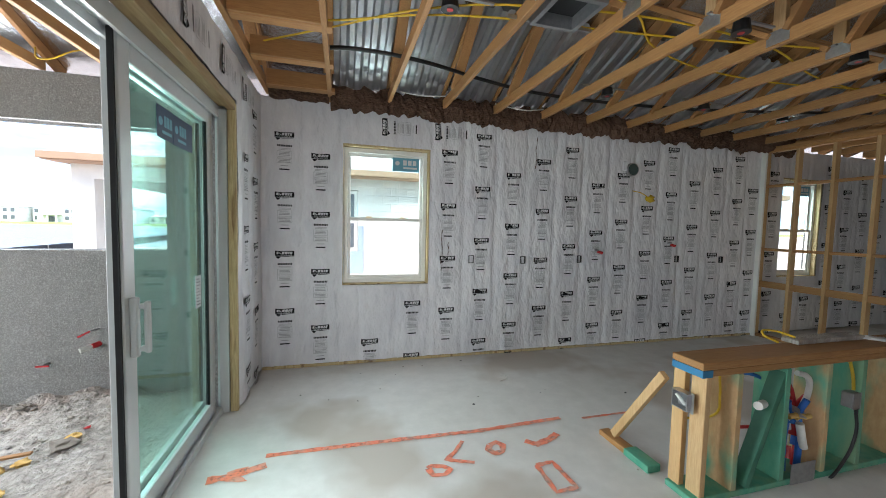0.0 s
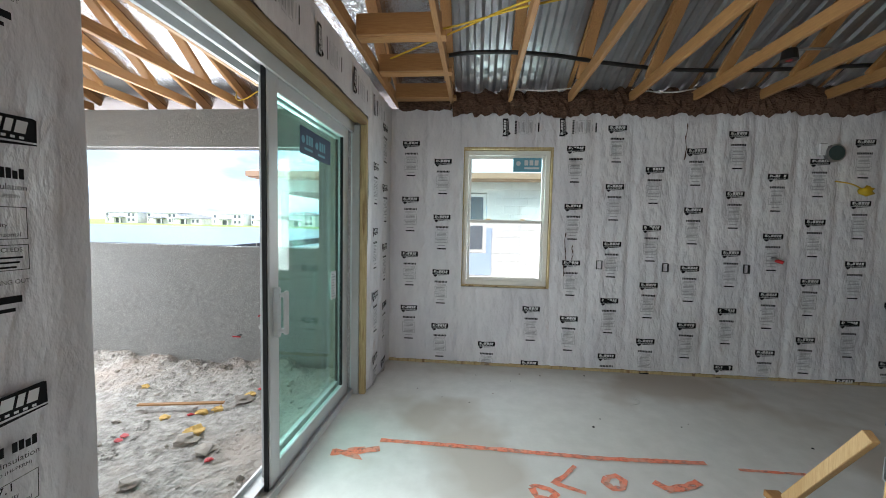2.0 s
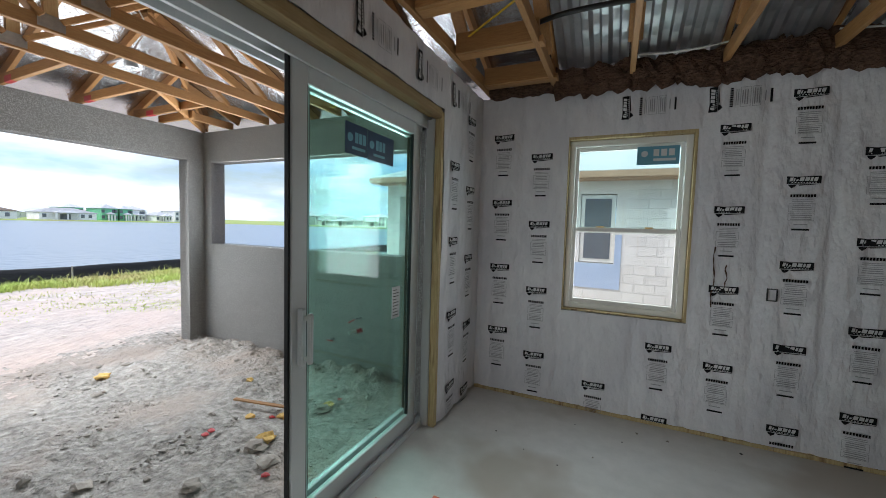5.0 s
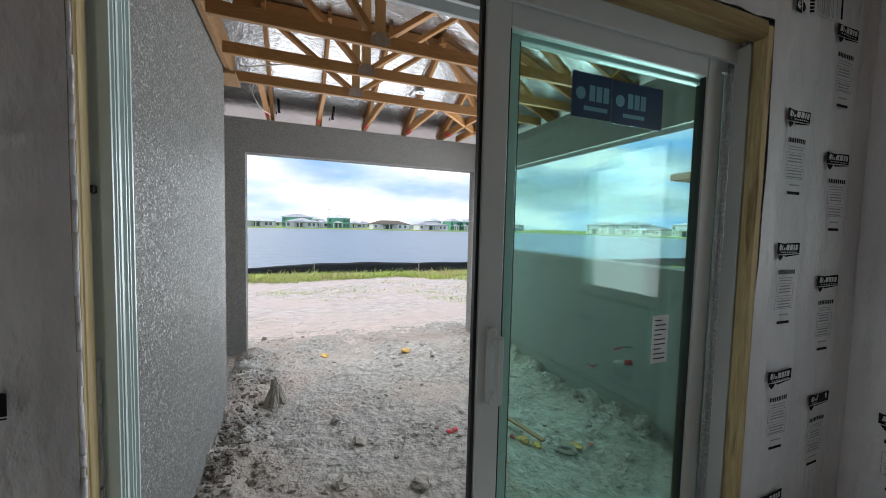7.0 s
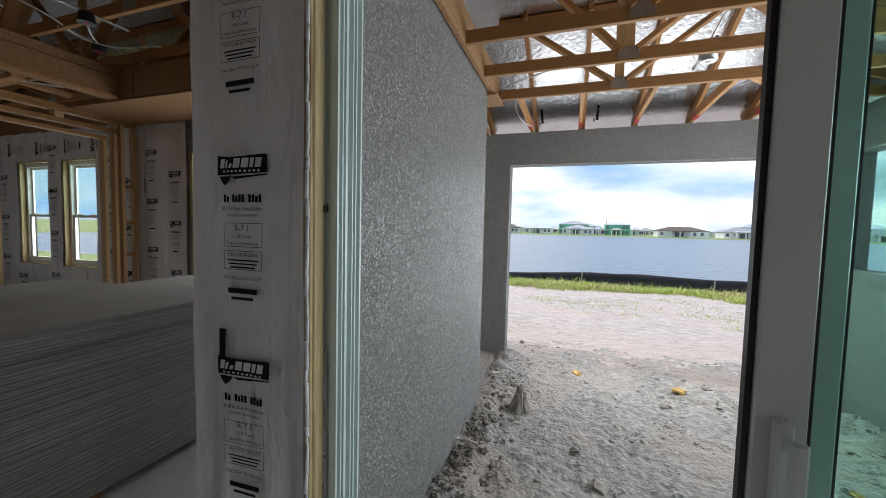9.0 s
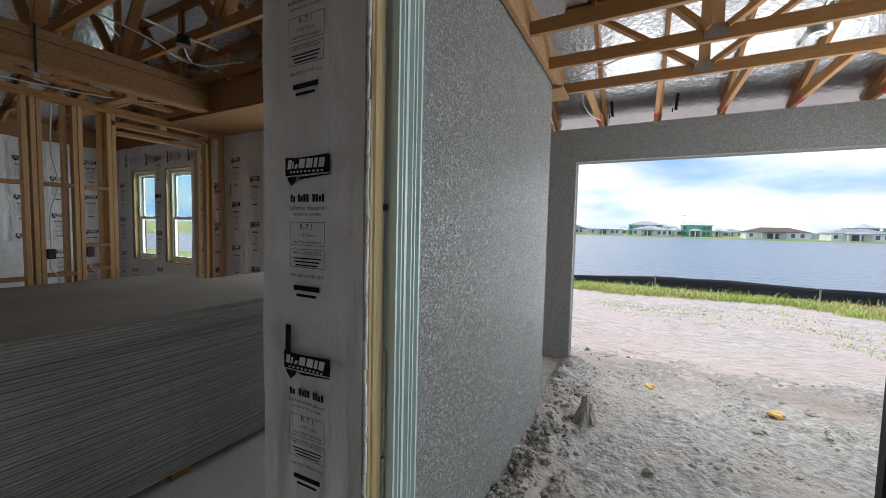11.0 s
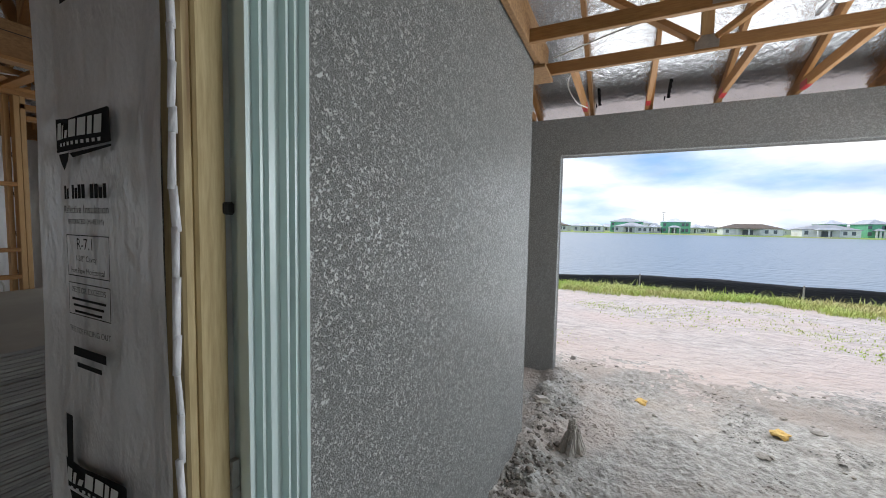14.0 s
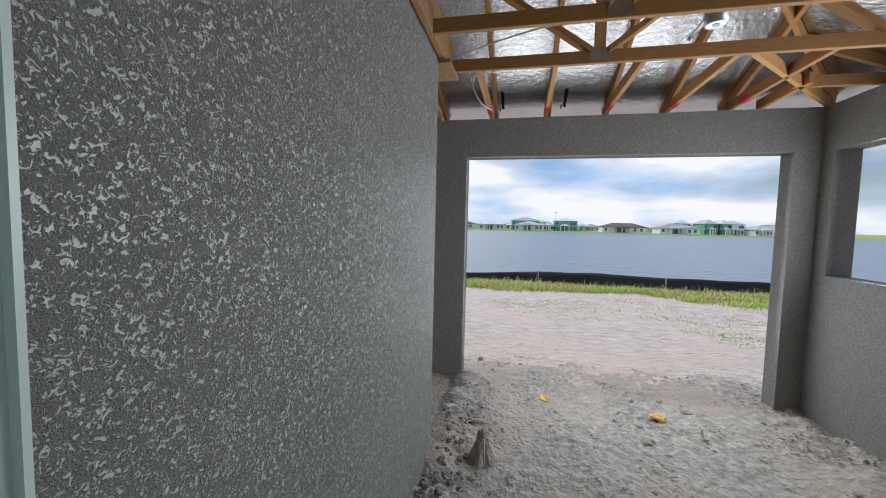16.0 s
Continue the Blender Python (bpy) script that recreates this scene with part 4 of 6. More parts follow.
# raw timber bucks
t = thing("door_buck", "yellowish raw timber boards lining the door opening", "door lining", at=(-0.85, 0.9, 0))
for nm, q, mt in (("side_board", (-0.829, -0.812, 0.862, 0.911, 0.0, HEAD + 0.06), TREATED), ("side_board", (-0.879, -0.832, 0.858, 0.910, 0.0, HEAD + 0.06), TREATED), ("side_board", (-0.842, XW + 0.004, 3.255, 3.30, 0.0, HEAD + 0.06), TREATED), ("side_liner", (-0.912, -0.846, 3.25, 3.304, 0.0, HEAD + 0.004), WHITE_FRAME),
                  ("head_board", (-0.842, XW + 0.006, 0.906, 3.254, HEAD + 0.005, HEAD + 0.075), TREATED_Y), ("head_board", (-0.903, -0.845, 0.90, 3.258, HEAD + 0.025, HEAD + 0.065), TREATED_Y)):
    bm = box(*q, bevel=0.004)
    bm.transform(Matrix.Translation((0.85, -0.9, 0)))
    part(nm, bm, mt, t)
bm = bmesh.new()
bx(bm, -0.8915, -0.880, 0.862, 0.902, 0.0, HEAD)
rng = random.Random(3)
for i in range(60):
    z = rng.uniform(0.05, 1.2)
    bx(bm, -0.8905, -0.882 + rng.uniform(0, 0.008), 0.898, 0.911 + rng.uniform(0, 0.005), z, z + rng.uniform(0.01, 0.05))
bm.transform(Matrix.Translation((0.85, -0.9, 0)))
part("sealant", bm, CAULK, t, "grey messy sealant bead")
bm = bmesh.new()
rng = random.Random(12)
z = 0.02
while z < HEAD:
    h = rng.uniform(0.03, 0.09)
    cyl(bm, (-0.802 + rng.uniform(-0.003, 0.003), 0.911, z), (-0.802 + rng.uniform(-0.003, 0.003), 0.911, z + h), rng.uniform(0.0035, 0.006), rng.uniform(0.0035, 0.006), 8)
    z += h * 0.92
bm.transform(Matrix.Translation((0.85, -0.9, 0)))
smooth(part("film_edge", bm, FILM, t, "rolled white edge of the film"))
bm = box(-0.888, -0.872, 0.905, 0.918, 1.587, 1.607, bevel=0.003)
bm.transform(Matrix.Translation((0.85, -0.9, 0)))
part("clip", bm, BLACK_PLASTIC, t, "small black plastic clip")


# ---- stud partitions ----
t = thing("stud_partition", "bare pine stud partition with two rows of blocking", "stud wall", at=(XPART, 4.0, 0))
for i in range(20):
    y = 4.11 - 0.4 * i
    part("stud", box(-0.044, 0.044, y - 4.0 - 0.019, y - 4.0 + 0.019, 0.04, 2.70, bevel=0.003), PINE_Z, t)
    if i < 12:
        for z in (0.74, 1.28, 2.20):
            part("block", box(-0.03, 0.03, y - 4.0 - 0.38, y - 4.0 - 0.02, z, z + 0.038 if z != 0.74 else z + 0.089, bevel=0.003), PINE_Y, t)
part("bottom_plate", box(-0.044, 0.044, -8.0, 0.14, 0.0, 0.038, bevel=0.003), PINE_Y, t)
part("top_plate", box(-0.044, 0.044, -8.0, 0.14, 2.70, 2.738, bevel=0.003), PINE_Y, t)
part("top_plate", box(-0.044, 0.044, -8.0, 0.14, 2.74, 2.778, bevel=0.003), PINE_Y, t)
YP = -3.7
t = thing("stud_partition", "bare pine stud partition with a door opening", "stud wall", at=(-1.5, YP, 0))


def sp(name, x0, x1, z0, z1, mat, d=0.044):
    part(name, box(x0 + 1.5, x1 + 1.5, -d, d, z0, z1, bevel=0.003), mat, t)


for x in (-3.215, -3.075, -3.0, -1.995, -1.955, -1.715, -1.672, -1.412, -1.37, -1.31, -1.07, -0.6, -0.2, 0.2, 0.6, 1.0):
    sp("stud", x - 0.019, x + 0.019, 0.04, 2.70, PINE_Z)
for x in (-1.905, -1.61):
    part("stud", box(x - 0.019 + 1.5, x + 0.019 + 1.5, -0.09, -0.02, 0.04, 2.70, bevel=0.003), PINE_Z, t)
for x0, x1 in ((-3.24, -2.98), (-2.01, 1.2)):
    sp("bottom_plate", x0, x1, 0, 0.038, PINE_X)
sp("jack_stud", -2.915, -2.875, 0.0, 2.49, PINE_Z)
sp("header", -2.92, -2.016, 2.49, 2.53, PINE_X)
sp("header", -3.056, -1.976, 2.585, 2.635, PINE_X)
sp("cripple", -2.52, -2.44, 2.637, 2.70, PINE_Z)
sp("top_plate", -3.24, 1.2, 2.702, 2.74, PINE_X)
sp("top_plate", -3.24, 1.2, 2.742, 2.78, PINE_X)
for x0, x1, z in ((-1.29, -1.09, 1.86), (-1.65, -1.435, 1.865), (-1.935, -1.736, 1.86), (-1.935, -1.736, 1.245), (-1.935, -1.736, 0.99), (-1.29, -1.09, 0.93), (-1.65, -1.435, 0.95), (-3.195, -3.095, 1.50), (-3.195, -3.095, 1.95), (-3.195, -3.095, 1.1)):
    sp("block", x0, x1, z, z + 0.038, PINE_X)
for x, z in ((-1.465, 1.185), (-1.765, 1.19)):
    b2 = thing("outlet_box", "black plastic outlet box nailed to a partition stud", "electrical box", "partition outlets", at=(x, YP + 0.03, z))
    part("box_body", box(-0.03, 0.03, -0.035, 0.035, -0.05, 0.05, bevel=0.006), BLACK_PLASTIC, b2)
    tube("cable", [(0.0, 0.0, -0.05), (0.01, 0.02, -0.14), (-0.05, 0.01, -0.25), (-0.03, 0.0, -0.4)], 0.007, WHITE_WIRE, b2)
tube("white_cable", [(-1.53, -3.76, 2.68), (-1.52, -3.76, 2.2), (-1.56, -3.75, 1.9), (-1.50, -3.76, 1.6), (-1.49, -3.74, 1.24)], 0.007, WHITE_WIRE, None, "white electric cable dropping beside a partition stud", "cable", "partition cables")
solo("leaning_wallboard", box(-2.42, 0.2, -6.93, -6.90, 0.0, 1.18, bevel=0.003), LABEL_WHITE, "pale wallboard sheet leaning in the far room", "wallboard")
# clad beam and soffit of the wing
t = thing("clad_beam", "strand board clad drop beam under the trusses", "beam", at=(0, -2.82, 2.755))
part("cladding", box(-2.62, 6.0, -0.07, 0.07, 0.0, 0.295, bevel=0.004), OSB, t)
part("trim", box(-2.50, 6.0, 0.071, 0.085, -0.006, 0.022), PINE_X, t, "raw pine strip along the lower edge")
part("chalk_line", box(-2.50, 6.0, 0.0705, 0.072, 0.205, 0.211), BLACK_PLASTIC, t, "dark line across the cladding")
for y0, y1 in ((0.075, 0.30), (0.305, 1.52), (1.525, 2.74), (2.745, 3.4)):
    part("cladding", box(-2.62, -2.505, y0, y1, 0.002, 0.293, bevel=0.004), OSB, t)
part("soffit_board", box(-3.22, -2.505, -0.75, 3.38, -0.022, -0.006), OSB, t)
t = thing("strap", "black strap round the clad beam", "strap", at=(-1.16, -2.735, 2.75))
part("band", box(-0.008, 0.008, -0.003, 0.006, -0.06, 0.32), BLACK_PLASTIC, t)
part("buckle", box(-0.02, 0.02, -0.004, 0.012, -0.10, -0.055, bevel=0.004), GALV, t)
for a, c in (((-2.4, -3.3, 2.80), (0.5, -3.1, 2.80)), ((-1.9, -3.0, 2.77), (-1.9, -4.5, 2.77))):
    solo("blocking_board", stick(a, c, 0.089, 0.038), PINE_X, "loose pine board above the stud partition", "board", "blocking boards")
# far opening: frame of the wing's slider
t = thing("door_2", "raw timber lined opening to the porch", "door opening", kind="structure", at=(-3.34, -1.4, 0))
for q in ((-0.1, 0.1, -1.35, -1.31, 0, 2.4), (-0.1, 0.1, 1.26, 1.30, 0, 2.4), (-0.1, 0.1, -1.31, 1.26, 2.36, 2.4)):
    part("lining", box(*q, bevel=0.003), TREATED, t)

# ---- wallboard stack ----
st = thing("wallboard_stack", "tall stack of grey gypsum wallboard sheets on timber blocks", "drywall", at=(-1.0, -1.41, 0))
for x in (-1.4, -0.2, 1.0):
    part("block", box(x - 0.05, x + 0.05, -0.55, 0.58, 0.0, 0.057, bevel=0.004), PINE_Y, st)
rng = random.Random(7)
N_SHEETS = 57
zz = 0.058
SHEET = None
for i in range(N_SHEETS):
    bm = box(-1.83, 1.83, -0.61, 0.61, 0.0, 0.0150, bevel=0.0025)
    for f in bm.faces:
        f.material_index = 0 if abs(f.normal.z) > 0.9 else 1
    if SHEET is None:
        ob = part("sheet", bm, [DRYWALL_FACE, DRYWALL_EDGE], st)
        SHEET = ob.data
    else:
        bm.free()
        ob = new("sheet", SHEET)
        ob.parent = st
    ob.location = (-0.25 + rng.uniform(-0.012, 0.012), rng.uniform(-0.006, 0.006), zz)
    zz += 0.0168
s2 = thing("wallboard_stack", "second stack of grey gypsum wallboard behind the first", "drywall", at=(-0.6, -2.95, 0))
part("block", box(-1.2, 1.2, -0.5, 0.5, 0.0, 0.07, bevel=0.004), PINE_X, s2)
for i in range(50):
    ob = new("sheet", SHEET)
    ob.parent = s2
    ob.location = (rng.uniform(-0.012, 0.012), 0.1, 0.072 + 0.0168 * i)

# ---- island knee wall ----
ix0, ix1, iy0, iy1, ih = 1.955, 4.7, 1.545, 1.735, 0.815
DARK_GREEN = material("dark_green_sprayed_lumber", (0.035, 0.15, 0.095), (0.05, 0.19, 0.12), 0.55, scale=6, bump=0.1)
TAPE_BLUE = material("blue_painted_wood", (0.02, 0.15, 0.30), (0.03, 0.19, 0.36), 0.6, scale=8, bump=0.05)
isl = thing("island_frame", "pine knee wall frame with green overspray and plumbing inside", "stud wall", at=(ix0, iy0, 0))
W = iy1 - iy0
part("top_plate", box(-0.045, ix1 - ix0, -0.006, W + 0.006, ih - 0.04, ih, bevel=0.004), PINE_X, isl)
part("top_plate", box(-0.04, ix1 - ix0, 0.0, W, ih - 0.082, ih - 0.042, bevel=0.004), PINE_X, isl)
part("blue_tape", box(-0.043, 0.03, -0.003, W + 0.003, ih - 0.084, ih - 0.044), TAPE_BLUE, isl, "blue painted end of the lower plate")
part("bottom_plate", box(-0.05, ix1 - ix0, 0.0, W, 0.0, 0.038, bevel=0.004), GREEN_PINE, isl, "green-sprayed bottom plate")
for x, y0, y1, mt in ((-0.03, 0.115, W, PINE_Z), (-0.01, 0.0, 0.09, PINE_Z), (0.225, 0.0, W - 0.01, SPRAYED_PINE), (0.605, 0.0, W - 0.01, GREEN_PINE), (0.965, 0.0, W - 0.01, SPRAYED_PINE), (1.29, 0.0, W - 0.01, GREEN_PINE), (1.67, 0.0, W - 0.01, SPRAYED_PINE), (1.95, 0.02, W - 0.02, PINE_Z), (2.35, 0.02, W - 0.02, PINE_Z)):
    part("stud", box(x, x + 0.04, y0, y1, 0.039, ih - 0.083, bevel=0.003), mt, isl)
part("brace", stick((0.33, 0.03, 0.05), (0.63, 0.05, ih - 0.10), 0.04, 0.085, up=(0, 1, 0)), DARK_GREEN, isl, "dark green sprayed diagonal brace")
part("shield_plate", box(0.70, 0.91, -0.004, -0.001, 0.0, 0.13, bevel=0.0005), GALV, isl, "grey steel shield plate")
t = thing("outlet_box", "grey metal electrical box nailed to the end stud", "electrical box", at=(ix0 - 0.05, iy0 + 0.10, 0.57))
bm = bmesh.new()
for q in ((-0.03, 0.02, -0.05, -0.045, -0.05, 0.05), (-0.03, 0.02, 0.045, 0.05, -0.05, 0.05), (-0.03, 0.02, -0.045, 0.045, -0.05, -0.045), (-0.03, 0.02, -0.045, 0.045, 0.045, 0.05), (0.015, 0.02, -0.045, 0.045, -0.045, 0.045)):
    bx(bm, *q)
part("box_body", bm, GALV, t)
part("conductors", cyl(bmesh.new(), (-0.01, -0.02, -0.02), (-0.03, 0.02, 0.03), 0.010), WHITE_WIRE, t)
part("bracket", box(-0.002, 0.004, -0.065, -0.051, -0.06, 0.055), GALV, t)
t = thing("outlet_box", "grey metal electrical box on an inner stud", "electrical box", at=(ix0 + 1.262, iy0 + 0.03, 0.47))
part("box_body", box(-0.05, 0.024, -0.03, 0.03, -0.05, 0.05, bevel=0.005), GALV, t)
part("cover", box(-0.055, 0.024, -0.036, -0.031, -0.055, 0.055, bevel=0.002), GALV, t)
t = thing("diagonal_prop", "pine prop with a green-sprayed foot bracing the frame", "timber prop", at=(1.93, 2.2, 0))
part("prop", stick((0, 0, 0.05), (-0.035, -0.43, 0.665), 0.038, 0.055, up=(0, 1, 1)), PINE_Z, t)
part("foot", box(-0.05, 0.035, -0.36, 0.10, 0.001, 0.04, bevel=0.004), PINE_Y, t)
part("foot_end", box(-0.06, 0.045, -0.37, -0.16, 0.002, 0.05, bevel=0.005), GREEN_PINE, t, "green-sprayed end")
t = thing("pipe_manifold", "red and blue water pipes wrapped in tape inside the frame", "plumbing", at=(ix0 + 0.82, iy0 + 0.08, 0))
for i, (dx, dy, mt) in enumerate(((-0.06, 0.0, BLUE_PLASTIC), (-0.02, 0.03, RED_PLASTIC), (0.03, -0.02, BLUE_PLASTIC), (0.07, 0.02, RED_PLASTIC))):
    tube("pipe", [(dx, dy, 0.02), (dx * 1.2, dy, 0.25), (dx * 0.8, dy, 0.42), (dx * 1.5, dy - 0.02, 0.5)], 0.018, mt, t)
for i, (dx, z, mt) in enumerate(((-0.05, 0.12, RED_PLASTIC), (0.05, 0.18, BLUE_PLASTIC), (0.0, 0.26, RED_PLASTIC), (-0.03, 0.34, BLUE_PLASTIC))):
    part("tape_wrap", cyl(bmesh.new(), (dx, 0, z), (dx + 0.02, 0.01, z + 0.07), 0.032, 0.028), mt, t)
part("valve", lump(0.05, 4, 0.8), GALV, t)
bpy.data.objects["valve"].location = (0.0, 0.0, 0.4)
tube("pipe", [(0.05, 0, 0.40), (0.085, -0.02, 0.54), (0.05, -0.03, 0.64), (-0.03, -0.02, 0.67)], 0.017, WHITE_WIRE, t)
tube("pipe", [(-0.02, 0.02, 0.42), (-0.03, 0.03, 0.56), (-0.01, 0.04, 0.70), (0.0, 0.03, 0.78)], 0.012, WHITE_WIRE, t)
tube("pipe", [(-0.03, 0.0, 0.30), (-0.07, 0.0, 0.44), (-0.13, 0.02, 0.56), (-0.18, 0.04, 0.60)], 0.014, WHITE_WIRE, t)
tube("pipe", [(-0.02, -0.05, 0.36), (0.0, -0.055, 0.26), (0.03, -0.05, 0.2)], 0.022, WHITE_WIRE, t)
for dx, dz in ((-0.06, 0.40), (0.0, 0.39), (0.06, 0.38)):
    part("fitting", cyl(bmesh.new(), (dx - 0.03, -0.03, dz), (dx + 0.03, -0.035, dz + 0.008), 0.016, seg=10), YELLOW_FOAM, t, "brass fitting")
for nm, pts, r, mt, lb in (("drain_stub", [(ix0 + 0.382, iy0 - 0.005, 0.534), (ix0 + 0.509, iy0 + 0.05, 0.507)], 0.024, WHITE_WIRE, "white plastic pipe stub in the frame"),
                           ("blue_pipe", [(ix0 + 0.445, iy0 + 0.2, 0.650), (ix0 + 0.594, iy0 + 0.15, 0.629), (ix0 + 0.795, iy0 + 0.1, 0.438)], 0.011, BLUE_PLASTIC, "thin blue water pipe through the studs"),
                           ("red_pipe", [(ix0 + 0.657, iy0 + 0.16, 0.629), (ix0 + 0.784, iy0 + 0.12, 0.608), (ix0 + 0.880, iy0 + 0.1, 0.385)], 0.011, RED_PLASTIC, "thin red water pipe through the studs"),
                           ("red_pipe", [(ix0 + 0.488, iy0 + 0.19, 0.290), (ix0 + 0.742, iy0 + 0.16, 0.279), (ix0 + 0.954, iy0 + 0.12, 0.269)], 0.011, RED_PLASTIC, "thin red water pipe through the studs"),
                           ("yellow_cable", [(ix0 + 0.212, iy0 + 0.10, 0.693), (ix0 + 0.212, iy0 + 0.09, 0.565), (ix0 + 0.207, iy0 + 0.10, 0.459), (ix0 + 0.148, iy0 + 0.16, 0.406), (ix0 + 0.042, iy0 + 0.19, 0.406)], 0.007, YELLOW_WIRE, "yellow electric cable stapled to a stud"),
                           ("yellow_cable", [(ix0 + 1.272, iy0 + 0.03, 0.528), (ix0 + 1.277, iy0 + 0.04, 0.608), (ix0 + 1.272, iy0 + 0.06, 0.714)], 0.009, YELLOW_WIRE, "yellow electric cable above a box"),
                           ("black_cable", [(ix0 + 1.251, iy0 + 0.0, 0.417), (ix0 + 1.251, iy0 - 0.01, 0.258), (ix0 + 1.113, iy0 - 0.015, 0.057), (ix0 + 0.986, iy0 - 0.01, -0.039)], 0.009, BLACK_PLASTIC, "black conduit dropping from a box")):
    tube(nm, pts, r, mt, None, lb, "pipe" if "cable" not in nm else "cable")
t = thing("scrap_bundle", "offcut of pale timber with yellow wire on the frame's top", "offcut", at=(ix0 + 1.0, iy0 + 0.18, ih))
part("offcut", box(-0.1, 0.55, -0.05, 0.05, 0.001, 0.03, bevel=0.004), WOOD_GREY, t)
tube("wire", [(-0.2, 0.0, 0.01), (-0.25, 0.06, 0.05), (-0.12, 0.08, 0.06), (-0.05, 0.0, 0.035)], 0.007, YELLOW_WIRE, t)
smooth(solo("plastic_scrap", lump(0.06, 2, 0.2), LABEL_WHITE, "crumpled clear plastic scrap on the frame's top", "scrap")).location = (ix0 + 1.6, iy0 + 0.1, ih + 0.012)

# ---- orange floor marks ----
def stroke(pts, w, seed=1, closed=False):
    rng2 = random.Random(seed)
    bm = bmesh.new()
    pts = [Vector((a, c, 0)) for a, c in pts]
    dense = []
    for a, c in zip(pts[:-1], pts[1:]):
        k = max(2, int((c - a).length / 0.03))
        dense += [a.lerp(c, i / k) for i in range(k)]
    dense.append(pts[-1])
    last = None
    for i, p in enumerate(dense):
        d = (dense[min(i + 1, len(dense) - 1)] - dense[max(i - 1, 0)]).normalized()
        s = Vector((-d.y, d.x, 0)) * w / 2 * rng2.uniform(0.75, 1.2)
        up = Vector((0, 0, 0.0025 + 0.00004 * i + 0.0003 * seed))
        cur = [bm.verts.new(p + s + up), bm.verts.new(p - s + up)]
        if last:
            bm.faces.new((last[0], last[1], cur[1], cur[0]))
        last = cur
    return bm


MARKS = [([(-0.46, 2.57), (-0.15, 2.57), (0.39, 2.56), (1.02, 2.54), (1.72, 2.57)], 0.035),
         ([(1.9, 2.53), (2.35, 2.53)], 0.022),
         ([(-0.75, 2.39), (-0.61, 2.41), (-0.44, 2.47)], 0.05),
         ([(-0.74, 2.42), (-0.54, 2.34), (-0.64, 2.44), (-0.54, 2.46)], 0.03),
         ([(0.85, 2.44), (0.76, 2.33), (0.68, 2.26), (0.85, 2.19)], 0.028),
         ([(1.02, 2.35), (0.99, 2.3), (1.02, 2.25), (1.08, 2.26), (1.11, 2.33), (1.08, 2.37), (1.02, 2.35)], 0.035),
         ([(0.54, 2.2), (0.56, 2.13), (0.63, 2.12), (0.68, 2.16), (0.64, 2.2), (0.57, 2.22), (0.54, 2.2)], 0.03),
         ([(1.29, 2.34), (1.35, 2.28), (1.48, 2.32), (1.57, 2.37)], 0.05),
         ([(1.23, 2.07), (1.35, 2.08), (1.36, 1.83), (1.22, 1.82), (1.23, 2.07)], 0.028)]
for i, (pts, w) in enumerate(MARKS):
    solo("paint_mark", stroke(pts, w * 1.25, i), ORANGE, "orange spray paint mark on the concrete floor", "paint mark", "floor marks", kind="structure")
rng = random.Random(11)
for i in range(26):
    x, y = rng.uniform(-0.6, 3.2), rng.uniform(1.6, 4.0)
    solo("debris", lump(rng.uniform(0.004, 0.012), i, 0.5, 1), rng.choice((ROCK, BLACK_PLASTIC, WHITE_WIRE)), "small crumb of building debris on the slab", "debris", "floor crumbs").location = (x, y, 0.004)

for pts in ([(1.55, 3.35, 0.004), (1.66, 3.42, 0.006), (1.62, 3.52, 0.004)], [(1.95, 1.20, 0.004), (2.02, 1.26, 0.006), (2.15, 1.27, 0.004)], [(2.15, 1.12, 0.004), (2.25, 1.16, 0.006), (2.30, 1.10, 0.004)]):
    tube("wire_offcut", pts, 0.003, WHITE_WIRE, None, "short white wire offcut lying on the slab", "scrap", "wire offcuts")

# ---- fittings on the north wall ----
DUCT_IN = material("shaded_duct_inside", (0.06, 0.10, 0.10), (0.09, 0.14, 0.14), 0.4, metal=0.5, bump=0.1)
t = thing("vent_duct", "round galvanised duct end poking through the film", "duct", at=(3.66, YN - 0.02, 2.32))
bm = bmesh.new()
cyl(bm, (0, 0.0, 0), (0, -0.05, 0), 0.085, seg=24)
part("collar", bm, GALV, t)
# The collar is solid; this dark disc paints the shade inside it.
part("opening", cyl(bmesh.new(), (0, -0.0505, 0), (0, -0.053, 0), 0.072, seg=24), DUCT_IN, t, "dark disc for the shaded duct mouth")
part("flap", box(-0.14, -0.06, -0.03, -0.01, -0.02, 0.1, bevel=0.01), FILM, t, "torn film flap")
for x, z in ((1.48, 1.15), (2.15, 1.14), (2.94, 1.15), (4.50, 1.15), (5.30, 1.14)):
    t = thing("outlet_box", "black outlet box recessed in the film", "electrical box", "wall outlets", at=(x, YN - 0.015, z))
    bm = bmesh.new()
    for q in ((-0.03, -0.025, -0.02, 0.03, -0.045, 0.045), (0.025, 0.03, -0.02, 0.03, -0.045, 0.045), (-0.025, 0.025, -0.02, 0.03, -0.045, -0.04), (-0.025, 0.025, -0.02, 0.03, 0.04, 0.045), (-0.025, 0.025, 0.02, 0.03, -0.04, 0.04)):
        bx(bm, *q)
    part("box_body", bm, BLACK_PLASTIC, t)
for x, z in ((3.18, 1.27), (4.34, 1.37)):
    t = thing("pipe_stub", "red-capped copper pipe stub through the film", "pipe stub", "pipe stubs", at=(x, YN - 0.02, z))
    part("pipe", cyl(bmesh.new(), (0, 0.01, 0), (0, -0.06, 0), 0.012), GALV, t)
    part("cap", cyl(bmesh.new(), (0.01, -0.03, -0.02), (0.06, -0.07, -0.04), 0.018), RED_PLASTIC, t)
